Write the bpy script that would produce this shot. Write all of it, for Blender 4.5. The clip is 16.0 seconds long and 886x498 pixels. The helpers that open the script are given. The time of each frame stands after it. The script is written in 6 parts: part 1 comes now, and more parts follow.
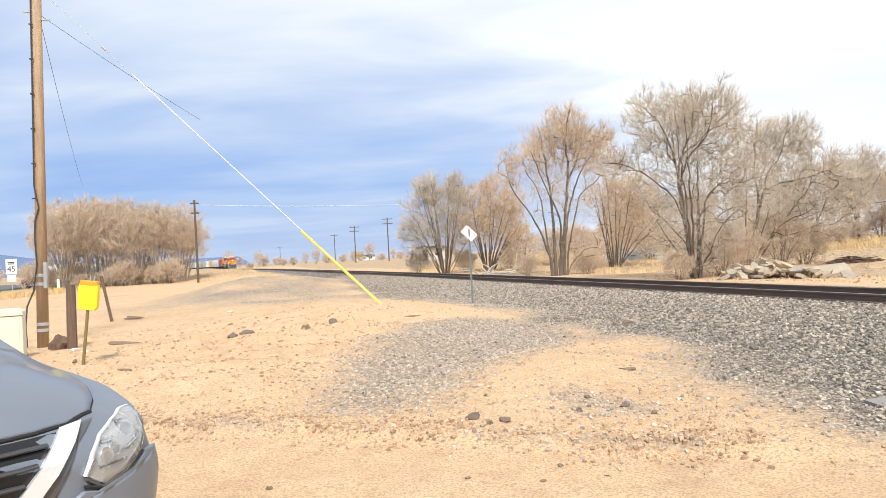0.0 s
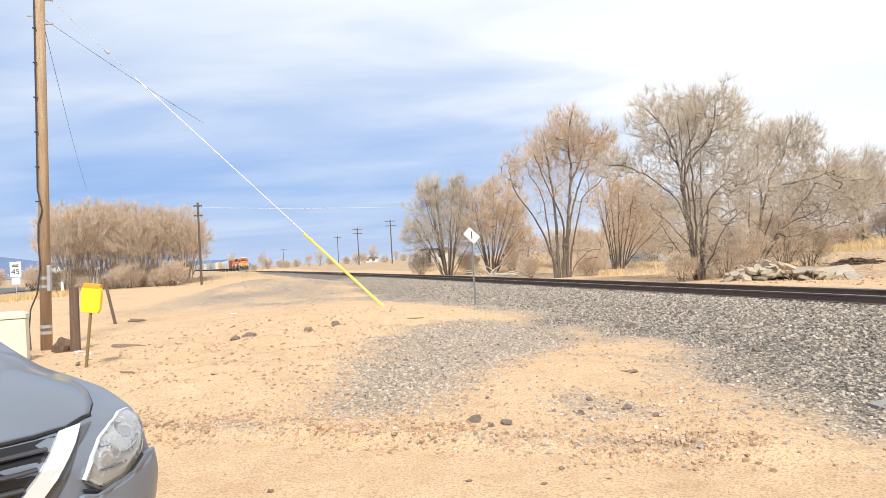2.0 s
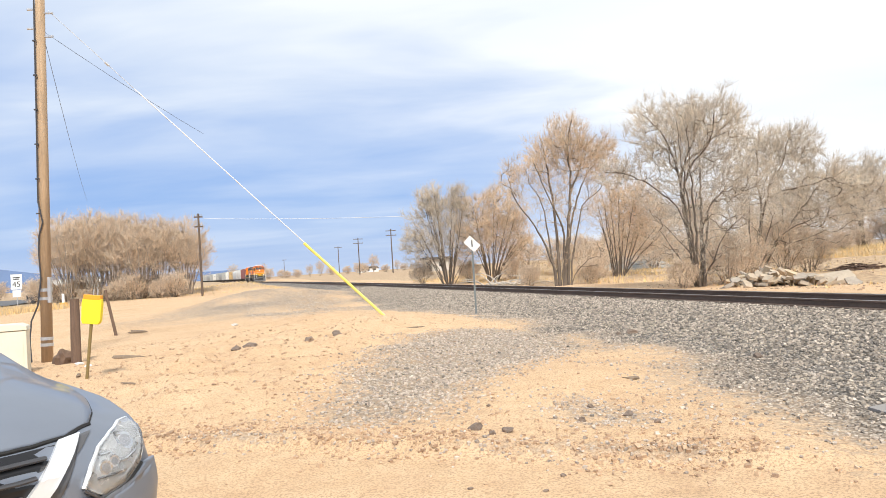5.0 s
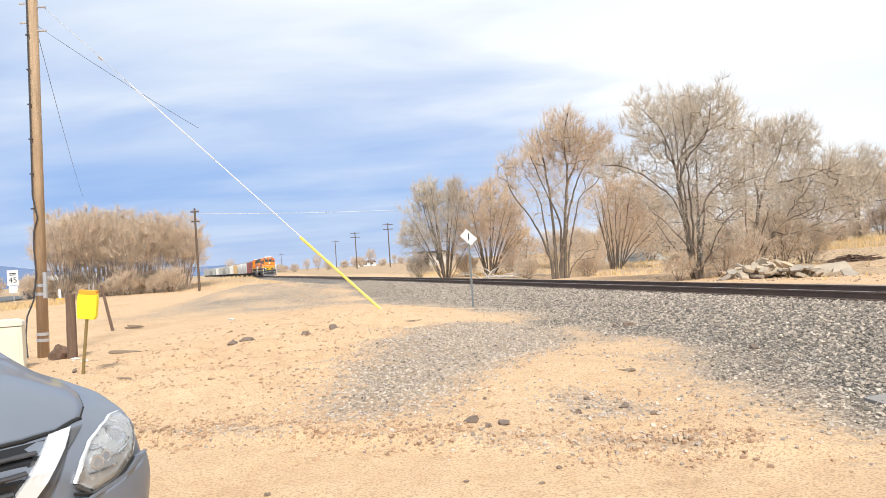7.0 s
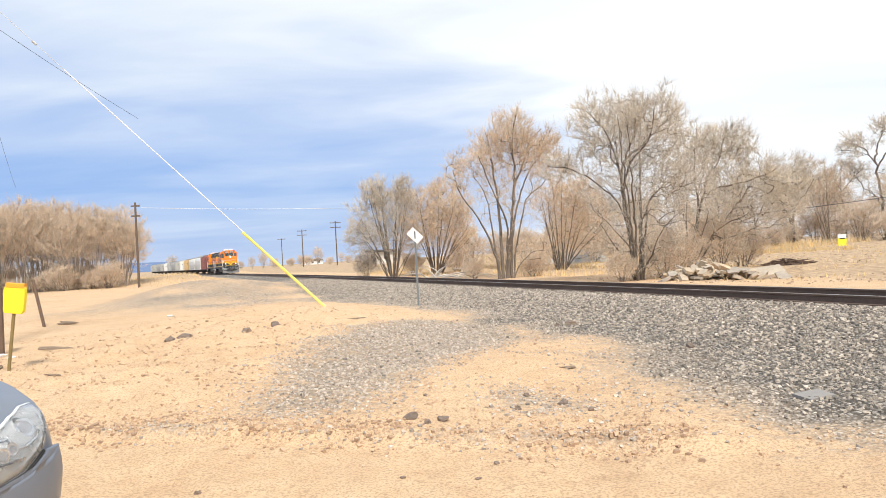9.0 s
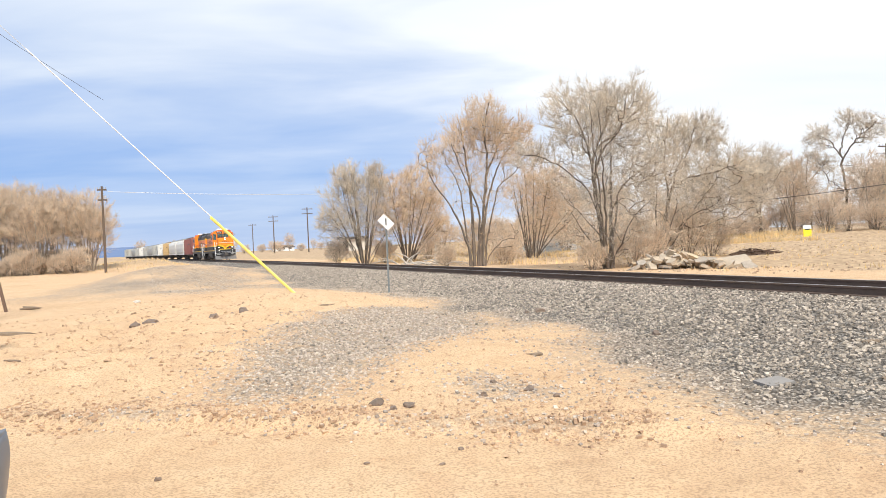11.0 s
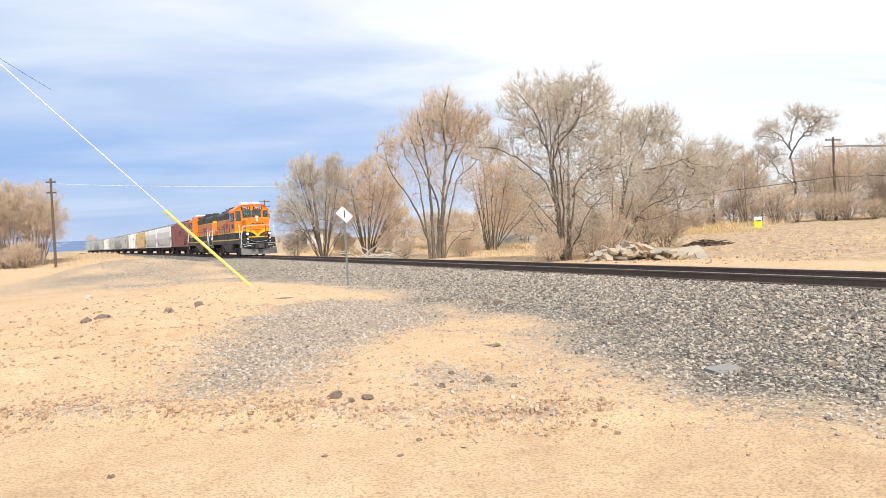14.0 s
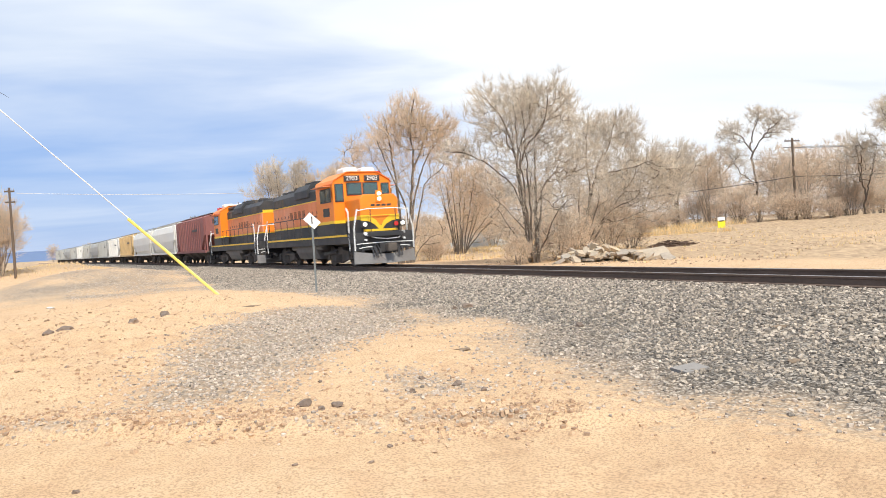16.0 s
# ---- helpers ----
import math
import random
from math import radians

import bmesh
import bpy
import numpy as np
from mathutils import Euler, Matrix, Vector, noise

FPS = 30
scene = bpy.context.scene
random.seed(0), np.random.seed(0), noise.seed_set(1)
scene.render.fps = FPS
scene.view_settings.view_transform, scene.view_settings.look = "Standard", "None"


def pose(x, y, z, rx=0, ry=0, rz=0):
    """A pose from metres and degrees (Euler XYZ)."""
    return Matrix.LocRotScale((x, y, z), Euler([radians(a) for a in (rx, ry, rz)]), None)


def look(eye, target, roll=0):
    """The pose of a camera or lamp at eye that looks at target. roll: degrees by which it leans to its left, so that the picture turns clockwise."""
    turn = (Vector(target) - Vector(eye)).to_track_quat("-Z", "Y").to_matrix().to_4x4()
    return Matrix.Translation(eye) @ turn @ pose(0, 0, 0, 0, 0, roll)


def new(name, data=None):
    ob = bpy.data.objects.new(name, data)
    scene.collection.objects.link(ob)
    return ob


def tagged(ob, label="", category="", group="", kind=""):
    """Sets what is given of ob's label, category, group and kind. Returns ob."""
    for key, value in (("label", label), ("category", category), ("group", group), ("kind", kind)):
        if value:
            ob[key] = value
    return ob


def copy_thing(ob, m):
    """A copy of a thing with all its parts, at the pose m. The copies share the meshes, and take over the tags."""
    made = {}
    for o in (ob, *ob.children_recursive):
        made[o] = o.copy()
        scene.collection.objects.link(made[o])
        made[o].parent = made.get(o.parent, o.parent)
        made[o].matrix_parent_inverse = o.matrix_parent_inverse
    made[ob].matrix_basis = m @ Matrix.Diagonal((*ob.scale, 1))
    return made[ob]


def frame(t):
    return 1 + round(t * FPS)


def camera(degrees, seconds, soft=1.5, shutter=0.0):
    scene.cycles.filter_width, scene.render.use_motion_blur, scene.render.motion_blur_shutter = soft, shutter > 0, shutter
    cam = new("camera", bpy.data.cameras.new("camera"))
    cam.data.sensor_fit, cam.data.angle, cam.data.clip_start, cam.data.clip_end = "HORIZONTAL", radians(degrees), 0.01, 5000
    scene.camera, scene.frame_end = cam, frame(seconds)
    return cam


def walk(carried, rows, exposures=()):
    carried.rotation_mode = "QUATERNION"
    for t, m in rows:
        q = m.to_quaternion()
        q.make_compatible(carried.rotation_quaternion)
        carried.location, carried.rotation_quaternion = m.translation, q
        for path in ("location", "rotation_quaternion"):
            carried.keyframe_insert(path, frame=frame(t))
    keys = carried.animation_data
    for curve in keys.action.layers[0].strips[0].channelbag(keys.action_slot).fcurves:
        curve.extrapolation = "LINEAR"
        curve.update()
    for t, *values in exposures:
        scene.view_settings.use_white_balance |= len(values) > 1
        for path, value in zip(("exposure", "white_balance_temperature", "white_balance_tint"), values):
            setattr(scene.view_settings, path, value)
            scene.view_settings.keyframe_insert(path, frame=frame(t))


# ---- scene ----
from mathutils.bvhtree import BVHTree

# ---- camera ----
cam = camera(61.98, 16.0, soft=0.9, shutter=0.3)
PATH = [
    (0.0, 0.000, 0.000, 1.650, 0.10, 0.42, 2.99), (0.5, -0.003, 0.004, 1.648, 0.08, 0.37, 3.01), (1.0, 0.007, -0.004, 1.649, 0.28, 0.31, 3.07),
    (1.5, 0.020, 0.005, 1.646, 0.32, 0.37, 3.20), (2.0, 0.020, -0.004, 1.655, 0.35, 0.59, 3.07), (2.5, 0.024, -0.008, 1.658, 0.34, 0.98, 3.07),
    (3.0, 0.029, -0.005, 1.650, 0.36, 1.19, 3.09), (3.5, 0.034, -0.002, 1.651, 0.33, 1.31, 3.21), (4.0, 0.029, -0.010, 1.643, 0.34, 1.32, 3.34),
    (6.5, 0.036, -0.004, 1.639, 0.41, 1.00, 3.76), (7.0, 0.048, 0.009, 1.632, 0.20, 0.80, 3.84), (7.5, 0.055, 0.034, 1.624, -0.51, 0.75, 3.98),
    (8.0, 0.056, 0.038, 1.616, -1.34, 0.69, 3.78), (8.5, 0.082, 0.048, 1.608, -2.97, 0.55, 3.61), (9.0, 0.111, 0.064, 1.584, -3.84, 0.53, 3.08),
    (11.5, 0.166, 0.090, 1.567, -6.49, -0.93, 2.66), (12.0, 0.167, 0.091, 1.571, -7.04, -1.26, 2.65), (12.5, 0.170, 0.091, 1.568, -7.60, -1.41, 2.63),
    (13.0, 0.172, 0.082, 1.572, -8.02, -1.39, 2.65), (13.5, 0.176, 0.074, 1.566, -8.59, -1.35, 2.66), (14.0, 0.180, 0.068, 1.564, -9.12, -1.28, 2.82),
    (14.5, 0.186, 0.065, 1.565, -9.83, -1.30, 3.16), (15.0, 0.188, 0.061, 1.564, -10.40, -1.32, 3.43), (15.5, 0.186, 0.062, 1.566, -10.87, -1.28, 3.53),
    (16.0, 0.187, 0.050, 1.574, -11.55, -1.09, 3.66)]
walk(cam, [(t, pose(x, y, z, 90 + pt, rl, yw)) for t, x, y, z, yw, pt, rl in PATH])
scene.view_settings.exposure = 0.0

# ---- world and sun: high thin cloud, soft sun from behind ----
SUN_AZ, SUN_EL = radians(170), radians(47)      # clockwise from +y
world = bpy.data.worlds.new("world")
scene.world = world
world.use_nodes = True


class Nodes:
    """Short-hand for node trees."""

    def __init__(self, tree):
        self.t = tree

    def n(self, kind, **values):
        node = self.t.nodes.new(kind)
        for key, v in values.items():
            if key in ("inputs",):
                for k, w in v.items():
                    if isinstance(w, bpy.types.NodeSocket):
                        self.t.links.new(w, node.inputs[k])
                    else:
                        node.inputs[k].default_value = w
            else:
                setattr(node, key, v)
        return node

    def ramp(self, fac, stops):
        node = self.n("ShaderNodeValToRGB", inputs={0: fac})
        e = node.color_ramp.elements
        while len(e) < len(stops):
            e.new(0.5)
        for el, (pos, col) in zip(e, stops):
            el.position, el.color = pos, (*col, 1) if len(col) == 3 else col
        return node.outputs[0]

    def mix(self, fac, a, b, blend="MIX"):
        node = self.n("ShaderNodeMix", data_type="RGBA", blend_type=blend, inputs={0: fac, 6: a, 7: b})
        return node.outputs[2]

    def math(self, op, a, b=0.0, clamp=False):
        return self.n("ShaderNodeMath", operation=op, use_clamp=clamp, inputs={0: a, 1: b}).outputs[0]

    def noise(self, vec, scale, detail=4, rough=0.55, dist=0.0):
        return self.n("ShaderNodeTexNoise", inputs={"Vector": vec, "Scale": scale, "Detail": detail, "Roughness": rough, "Distortion": dist}).outputs[0]


def build_sky():
    k = Nodes(world.node_tree)
    world.node_tree.nodes.clear()
    sky = k.n("ShaderNodeTexSky", sky_type="NISHITA", sun_disc=False, sun_elevation=SUN_EL, sun_rotation=SUN_AZ, air_density=1.0, dust_density=1.0)
    blue = k.n("ShaderNodeMix", data_type="RGBA", blend_type="MULTIPLY", inputs={0: 1.0, 6: sky.outputs[0], 7: (0.10, 0.10, 0.10, 1)}).outputs[2]
    co = k.n("ShaderNodeTexCoord").outputs["Generated"]
    sep = k.n("ShaderNodeSeparateXYZ", inputs={0: co})
    x, y, z = sep.outputs
    # cloud sheet: the view direction laid on a high plane
    den = k.math("ADD", k.math("MAXIMUM", z, 0.0), 0.12)
    flat = k.n("ShaderNodeCombineXYZ", inputs={0: k.math("DIVIDE", x, den), 1: k.math("DIVIDE", y, den), 2: 0.0}).outputs[0]
    turned = k.n("ShaderNodeMapping", inputs={"Vector": flat, "Rotation": (0, 0, radians(-12)), "Scale": (0.5, 0.95, 1)}).outputs[0]
    big = k.noise(turned, 0.55, 4, 0.5, 0.3)
    fine = k.noise(turned, 1.5, 5, 0.5, 0.3)
    # the sheet thickens overhead and towards a bright bank, and thins ahead
    sunward = k.n("ShaderNodeVectorMath", operation="DOT_PRODUCT", inputs={0: co, 1: (0.62, 0.62, 0.48)}).outputs["Value"]
    gap = k.n("ShaderNodeVectorMath", operation="DOT_PRODUCT", inputs={0: co, 1: Vector((-0.20, 0.96, 0.16)).normalized()}).outputs["Value"]
    gapf = k.math("SMOOTH_MIN", 1.0, k.math("MULTIPLY", k.math("SUBTRACT", gap, 0.80), 4.5))
    cover = k.math("ADD", k.math("MULTIPLY", big, 0.9), k.math("MULTIPLY", fine, 0.62))
    cover = k.math("ADD", cover, k.math("MULTIPLY", z, 1.05))
    cover = k.math("ADD", cover, k.math("MULTIPLY", sunward, 0.31))
    cover = k.math("SUBTRACT", cover, k.math("MULTIPLY", k.math("MAXIMUM", gapf, 0.0), 0.50))
    amount = k.ramp(cover, [(0.46, (0.03,) * 3), (0.72, (0.42,) * 3), (0.98, (0.97,) * 3)])
    cloud = k.ramp(k.math("ADD", k.math("MULTIPLY", sunward, 0.5), k.math("MULTIPLY", fine, 0.5)), [(0.15, (0.62, 0.74, 0.95)), (0.50, (0.88, 0.95, 1.03)), (0.8, (1.10, 1.12, 1.14))])
    deep = k.mix(0.75, blue, (0.26, 0.47, 0.95, 1))
    sheet = k.mix(amount, deep, cloud)
    low = k.math("POWER", k.math("SUBTRACT", 1.0, k.math("ABSOLUTE", z), True), 22.0)
    out = k.mix(k.math("MULTIPLY", low, 0.55), sheet, (0.78, 0.87, 1.0, 1))
    bg = k.n("ShaderNodeBackground", inputs={0: out, 1: 1.0})
    k.n("ShaderNodeOutputWorld", inputs={0: bg.outputs[0]})


build_sky()
sun = new("sun", bpy.data.lights.new("sun", "SUN"))
sun.data.energy, sun.data.angle, sun.data.color = 4.3, radians(8), (1.0, 0.94, 0.85)
SUN_WAY = Vector((math.sin(SUN_AZ) * math.cos(SUN_EL), math.cos(SUN_AZ) * math.cos(SUN_EL), math.sin(SUN_EL)))
sun.matrix_basis = look(SUN_WAY * 60, (0, 0, 0))

# ---- materials ----
MATS = {}


def material(name, colour, rough=0.7, metal=0.0, vary=0.15, scale=6.0, bump=0.0, bump_scale=40.0, dirt=None, dirt_amount=0.0, stretch=(1, 1, 1), random_value=0.0, emit=0.0, island=0.0, coat=0.0):
    """A procedural surface: base colour with broad and fine variation, dirt, relief."""
    if name in MATS:
        return MATS[name]
    m = bpy.data.materials.new(name)
    m.use_nodes = True
    k = Nodes(m.node_tree)
    b = m.node_tree.nodes["Principled BSDF"]
    co = k.n("ShaderNodeTexCoord").outputs["Object"]
    co = k.n("ShaderNodeMapping", inputs={"Vector": co, "Scale": stretch}).outputs[0]
    broad, fine = k.noise(co, scale, 4), k.noise(co, scale * 9, 3)
    both = k.math("ADD", k.math("MULTIPLY", broad, 0.6), k.math("MULTIPLY", fine, 0.4))
    lo = tuple(c * (1 - vary) for c in colour)
    hi = tuple(min(1, c * (1 + vary)) for c in colour)
    col = k.ramp(both, [(0.3, lo), (0.7, hi)])
    if dirt:
        d = k.ramp(k.noise(co, scale * 0.45, 6, 0.65), [(0.55 - dirt_amount * 0.3, (0, 0, 0)), (0.78 - dirt_amount * 0.2, (1, 1, 1))])
        col = k.mix(k.math("MULTIPLY", d, dirt_amount), col, (*dirt, 1))
    if random_value or island:
        if island:
            rnd = k.n("ShaderNodeNewGeometry").outputs["Random Per Island"]
            amount = island
        else:
            rnd = k.n("ShaderNodeObjectInfo").outputs["Random"]
            amount = random_value
        val = k.math("ADD", k.math("MULTIPLY", rnd, 2 * amount), 1 - amount)
        col = k.n("ShaderNodeHueSaturation", inputs={"Color": col, "Value": val, "Saturation": k.math("ADD", k.math("MULTIPLY", rnd, 0.5), 0.75)}).outputs[0]
    m.node_tree.links.new(col, b.inputs["Base Color"])
    b.inputs["Metallic"].default_value = metal
    m.node_tree.links.new(k.math("ADD", k.math("MULTIPLY", broad, 0.25), rough - 0.12, True), b.inputs["Roughness"])
    if coat:
        b.inputs["Coat Weight"].default_value = coat
        b.inputs["Coat Roughness"].default_value = 0.06
    if emit:
        m.node_tree.links.new(col, b.inputs["Emission Color"])
        b.inputs["Emission Strength"].default_value = emit
    if bump:
        node = k.n("ShaderNodeBump", inputs={"Strength": 0.6, "Distance": bump, "Height": k.noise(co, bump_scale, 5, 0.6)})
        m.node_tree.links.new(node.outputs[0], b.inputs["Normal"])
    MATS[name] = m
    return m


def glass(name, tint):
    m = bpy.data.materials.new(name)
    m.use_nodes = True
    b = m.node_tree.nodes["Principled BSDF"]
    b.inputs["Base Color"].default_value = (*tint, 1)
    b.inputs["Roughness"].default_value = 0.04
    b.inputs["Transmission Weight"].default_value = 0.75
    b.inputs["IOR"].default_value = 1.45
    return m


# ---- plan: the track ----
THETA, OFFSET, RAIL_Z, BEND = 0.28611, 13.71, 0.350, -1.376e-4
ALONG = np.array([-math.sin(THETA), math.cos(THETA)])
ACROSS = np.array([math.cos(THETA), math.sin(THETA)])


def track_xy(s, l=0.0):
    """A place s metres up the line from the camera's foot point, l metres beyond its middle."""
    bent = BEND * s * s if s > 0 else 0.0
    return ALONG * s + ACROSS * (OFFSET + l + bent)


def track_pose(s, l=0.0, z=0.0):
    a = track_xy(s, l)
    slope = 2 * BEND * s if s > 0 else 0.0
    return pose(a[0], a[1], RAIL_Z + z, 0, 0, math.degrees(THETA - math.atan(slope)))


def track_sq(x, y):
    """Arrays of s and of the distance beyond the track's middle."""
    s = x * ALONG[0] + y * ALONG[1]
    q = x * ACROSS[0] + y * ACROSS[1] - OFFSET - np.where(s > 0, BEND * s * s, 0)
    return s, q


# ---- plan: ground heights and gravel ----
def value_noise(x, y, scale, seed=0):
    x, y = x / scale + seed * 17.3, y / scale - seed * 9.1
    xi, yi = np.floor(x).astype(np.int64), np.floor(y).astype(np.int64)
    fx, fy = x - xi, y - yi
    fx, fy = fx * fx * (3 - 2 * fx), fy * fy * (3 - 2 * fy)

    def h(a, b):
        v = (a * 374761393 + b * 668265263 + seed * 1442695041) & 0xFFFFFFFF
        v = ((v ^ (v >> 13)) * 1274126177) & 0xFFFFFFFF
        return ((v ^ (v >> 16)) & 0xFFFF) / 65535.0
    return (h(xi, yi) * (1 - fx) + h(xi + 1, yi) * fx) * (1 - fy) + (h(xi, yi + 1) * (1 - fx) + h(xi + 1, yi + 1) * fx) * fy


def smooth(a, lo, hi):
    u = np.clip((a - lo) / (hi - lo), 0, 1)
    return u * u * (3 - 2 * u)


def inside(x, y, poly, soft):
    """1 well inside a closed outline, 0 outside, over a soft edge."""
    d = np.full(np.shape(x), 1e9)
    inn = np.zeros(np.shape(x), bool)
    for (ax, ay), (bx, by) in zip(poly, poly[1:] + poly[:1]):
        ex, ey = bx - ax, by - ay
        u = np.clip(((x - ax) * ex + (y - ay) * ey) / (ex * ex + ey * ey), 0, 1)
        d = np.minimum(d, np.hypot(x - ax - u * ex, y - ay - u * ey))
        cross = ((ay > y) != (by > y)) & (x < (bx - ax) * (y - ay) / ((by - ay) or 1e-9) + ax)
        inn ^= cross
    return smooth(np.where(inn, d, -d), -soft, soft)


TOE_S = [-40, -2, 5, 8, 14, 21, 26, 30, 75, 88, 400, 3000]
TOE_Q = [-9.0, -9.0, -9.2, -8.6, -7.8, -7.2, -7.6, -8.5, -8.5, -6, -4.5, -4.5]
PATCH = [(-1.5, 8.0), (-1.7, 10.6), (-1.5, 14.0), (-0.9, 16.6), (0.6, 18.2), (3.0, 17.0), (2.6, 13.4), (1.2, 11.2), (0.35, 9.8), (-0.2, 7.8)]
SCATTER = [(1.0, 8.8), (1.5, 9.0), (2.4, 7.5), (2.1, 6.9), (1.3, 7.1)]
ROAD_X, ROAD_Y = [-30, -8, -3.43, -1.67, -0.32, 0.94, 1.9, 3.4, 30], [12, 9.2, 7.84, 7.21, 6.71, 6.25, 6.0, 5.4, 2]


def gravel_at(x, y):
    """How far stones cover the ground: 0 bare earth, 1 ballast."""
    s, q = track_sq(x, y)
    wob = (value_noise(x, y, 1.3, 1) - 0.5) * 1.6 + (value_noise(x, y, 0.35, 2) - 0.5) * 0.5
    toe = np.interp(s, TOE_S, TOE_Q)
    g = smooth(q - toe + wob, -0.7, 2.5) * smooth(4.2 - q + wob * 0.4, 0, 0.8)
    w2 = (value_noise(x, y, 0.5, 3) - 0.5) * 0.5
    g = np.maximum(g, inside(x + w2, y + w2, PATCH, 0.8) * 0.60)
    g = np.maximum(g, inside(x + w2, y - w2, SCATTER, 0.4) * 0.42)
    g = np.maximum(g, np.exp(-((x + 9.2) / 6.2) ** 4 - ((y - 35.5) / 7.5) ** 4) * (0.50 + 0.25 * wob))
    edge = np.interp(x, ROAD_X, ROAD_Y)
    band = np.exp(-((y - edge - 0.3) / 0.24) ** 2) * smooth(x, -6, -3) * smooth(2.6 - x, 0, 0.6)
    return np.maximum(g, band * (0.08 + 0.5 * value_noise(x, y, 0.7, 4)))


def height_at(x, y):
    x, y = np.asarray(x, float), np.asarray(y, float)
    s, q = track_sq(x, y)
    r = np.hypot(x, y)
    z = (value_noise(x, y, 2.2, 5) - 0.5) * 0.07 + (value_noise(x, y, 0.6, 6) - 0.5) * 0.05
    z += (value_noise(x, y, 25, 7) - 0.5) * 0.5 * smooth(r, 40, 160) + (value_noise(x, y, 0.16, 8) - 0.5) * 0.02
    z += 0.52 * np.exp(-((x + 3.0) / 3.4) ** 2 - ((y - 20.6) / 3.0) ** 2) + 0.16 * np.exp(-((x + 4.5) / 3.0) ** 2 - ((y - 15) / 3.0) ** 2)
    z += 1.0 * np.exp(-((x + 10.0) / np.where(x < -10, 3.6, 5.6)) ** 2 - ((y - 40) / 4.6) ** 2)          # gravel mound
    face = np.exp(-((x + 3.6) / 3.2) ** 4 - ((y - 14.0) / 5.5) ** 4)
    z += face * ((value_noise(x, y, 0.45, 51) - 0.5) * 0.17 + np.abs(value_noise(x, y, 1.4, 52) - 0.5) * 0.34 + (value_noise(x, y, 0.22, 53) - 0.5) * 0.08)   # eroded face of the earth mound
    z += 0.14 * np.exp(-((x - 1.6) / 1.0) ** 2 - ((y - 10.4) / 1.2) ** 2) + 0.05 * np.exp(-((x + 0.4) / 1.6) ** 2 - ((y - 12) / 3.0) ** 2)
    edge = np.interp(x, ROAD_X, ROAD_Y)
    z -= 0.11 * smooth(edge + 0.15 - y + (value_noise(x, y, 0.5, 54) - 0.5) * 0.25, -0.13, 0.13) * smooth(x, -6, -2) * smooth(4 - x, 0, 2)
    z += 1.0 * np.exp(-((x + 26) / 9) ** 2 - ((y - 96) / 9) ** 2) * smooth(-6 - q, 0, 5)       # grassy hump by the line
    z += 1.2 * np.exp(-((x - 10) / 7) ** 2 - ((y - 84) / 7) ** 2) * smooth(q, 5, 12)             # spoil bank behind the thicket
    z += smooth(q, 6, 14) * smooth(x, 6, 14) * ((value_noise(x * 0.35 + y * 0.2, y, 1.1, 61) - 0.5) * 0.34 + (value_noise(x, y, 0.7, 66) - 0.5) * 0.12 + (value_noise(x, y, 5.0, 62) - 0.5) * 0.25)   # rough field
    z += 0.7 * smooth(x * 0.72 + y * 0.69, 78, 100)                                            # rise under the far wood
    z += 0.24 * np.exp(-((x + 3.6) / 1.7) ** 2 - ((y - 3.6) / 1.9) ** 2)                          # rise under the parked car
    bed = np.where(q < 0, -1.9 - q, q - 1.9)
    shoulder = 0.150 - smooth(bed, 0.2, 5.0) * 0.19
    keep = smooth(4.6 - bed, 0, 3.0)
    return z * (1 - keep) + (shoulder + (value_noise(x, y, 0.3, 9) - 0.5) * 0.02 * smooth(bed, 0, 0.5)) * keep


def z_at(x, y):
    return float(height_at(np.array([x]), np.array([y]))[0])


# ---- mesh helpers ----
def quads_mesh(name, verts, quads, mat, smooth_faces=False):
    """A large mesh from arrays, quickly."""
    me = bpy.data.meshes.new(name)
    me.vertices.add(len(verts))
    me.vertices.foreach_set("co", np.asarray(verts, np.float32).ravel())
    k = quads.shape[1]
    me.loops.add(quads.size)
    me.loops.foreach_set("vertex_index", np.asarray(quads, np.int32).ravel())
    me.polygons.add(len(quads))
    me.polygons.foreach_set("loop_start", np.arange(0, quads.size, k, dtype=np.int32))
    me.polygons.foreach_set("use_smooth", np.full(len(quads), smooth_faces))
    me.update(calc_edges=True)
    me.materials.append(mat)
    return me


def part(name, bm, mat, parent, label="", smooth_faces=False, bevel=0.0):
    """Link a bmesh as one mesh under a thing or a part."""
    if bevel:
        bmesh.ops.bevel(bm, geom=list(bm.edges), offset=bevel, segments=2, profile=0.6, affect="EDGES", clamp_overlap=True)
    me = bpy.data.meshes.new(name)
    bm.to_mesh(me)
    bm.free()
    me.materials.append(mat)
    if smooth_faces:
        me.shade_smooth()
    ob = new(name, me)
    ob.parent = parent
    if label:
        tagged(ob, label)
    return ob


def thing(name, label, category, m=None, group="", kind=""):
    ob = new(name)
    ob.empty_display_size = 0.2
    if m is not None:
        ob.matrix_basis = m
    return tagged(ob, label, category, group, kind)


def add_box(bm, x0, x1, y0, y1, z0, z1, m=None):
    made = bmesh.ops.create_cube(bm, size=1)["verts"]
    for v in made:
        v.co = Vector(((x0 + x1) / 2 + v.co.x * (x1 - x0), (y0 + y1) / 2 + v.co.y * (y1 - y0), (z0 + z1) / 2 + v.co.z * (z1 - z0)))
        if m is not None:
            v.co = m @ v.co
    return made


def box(x0, x1, y0, y1, z0, z1, m=None):
    bm = bmesh.new()
    add_box(bm, x0, x1, y0, y1, z0, z1, m)
    return bm


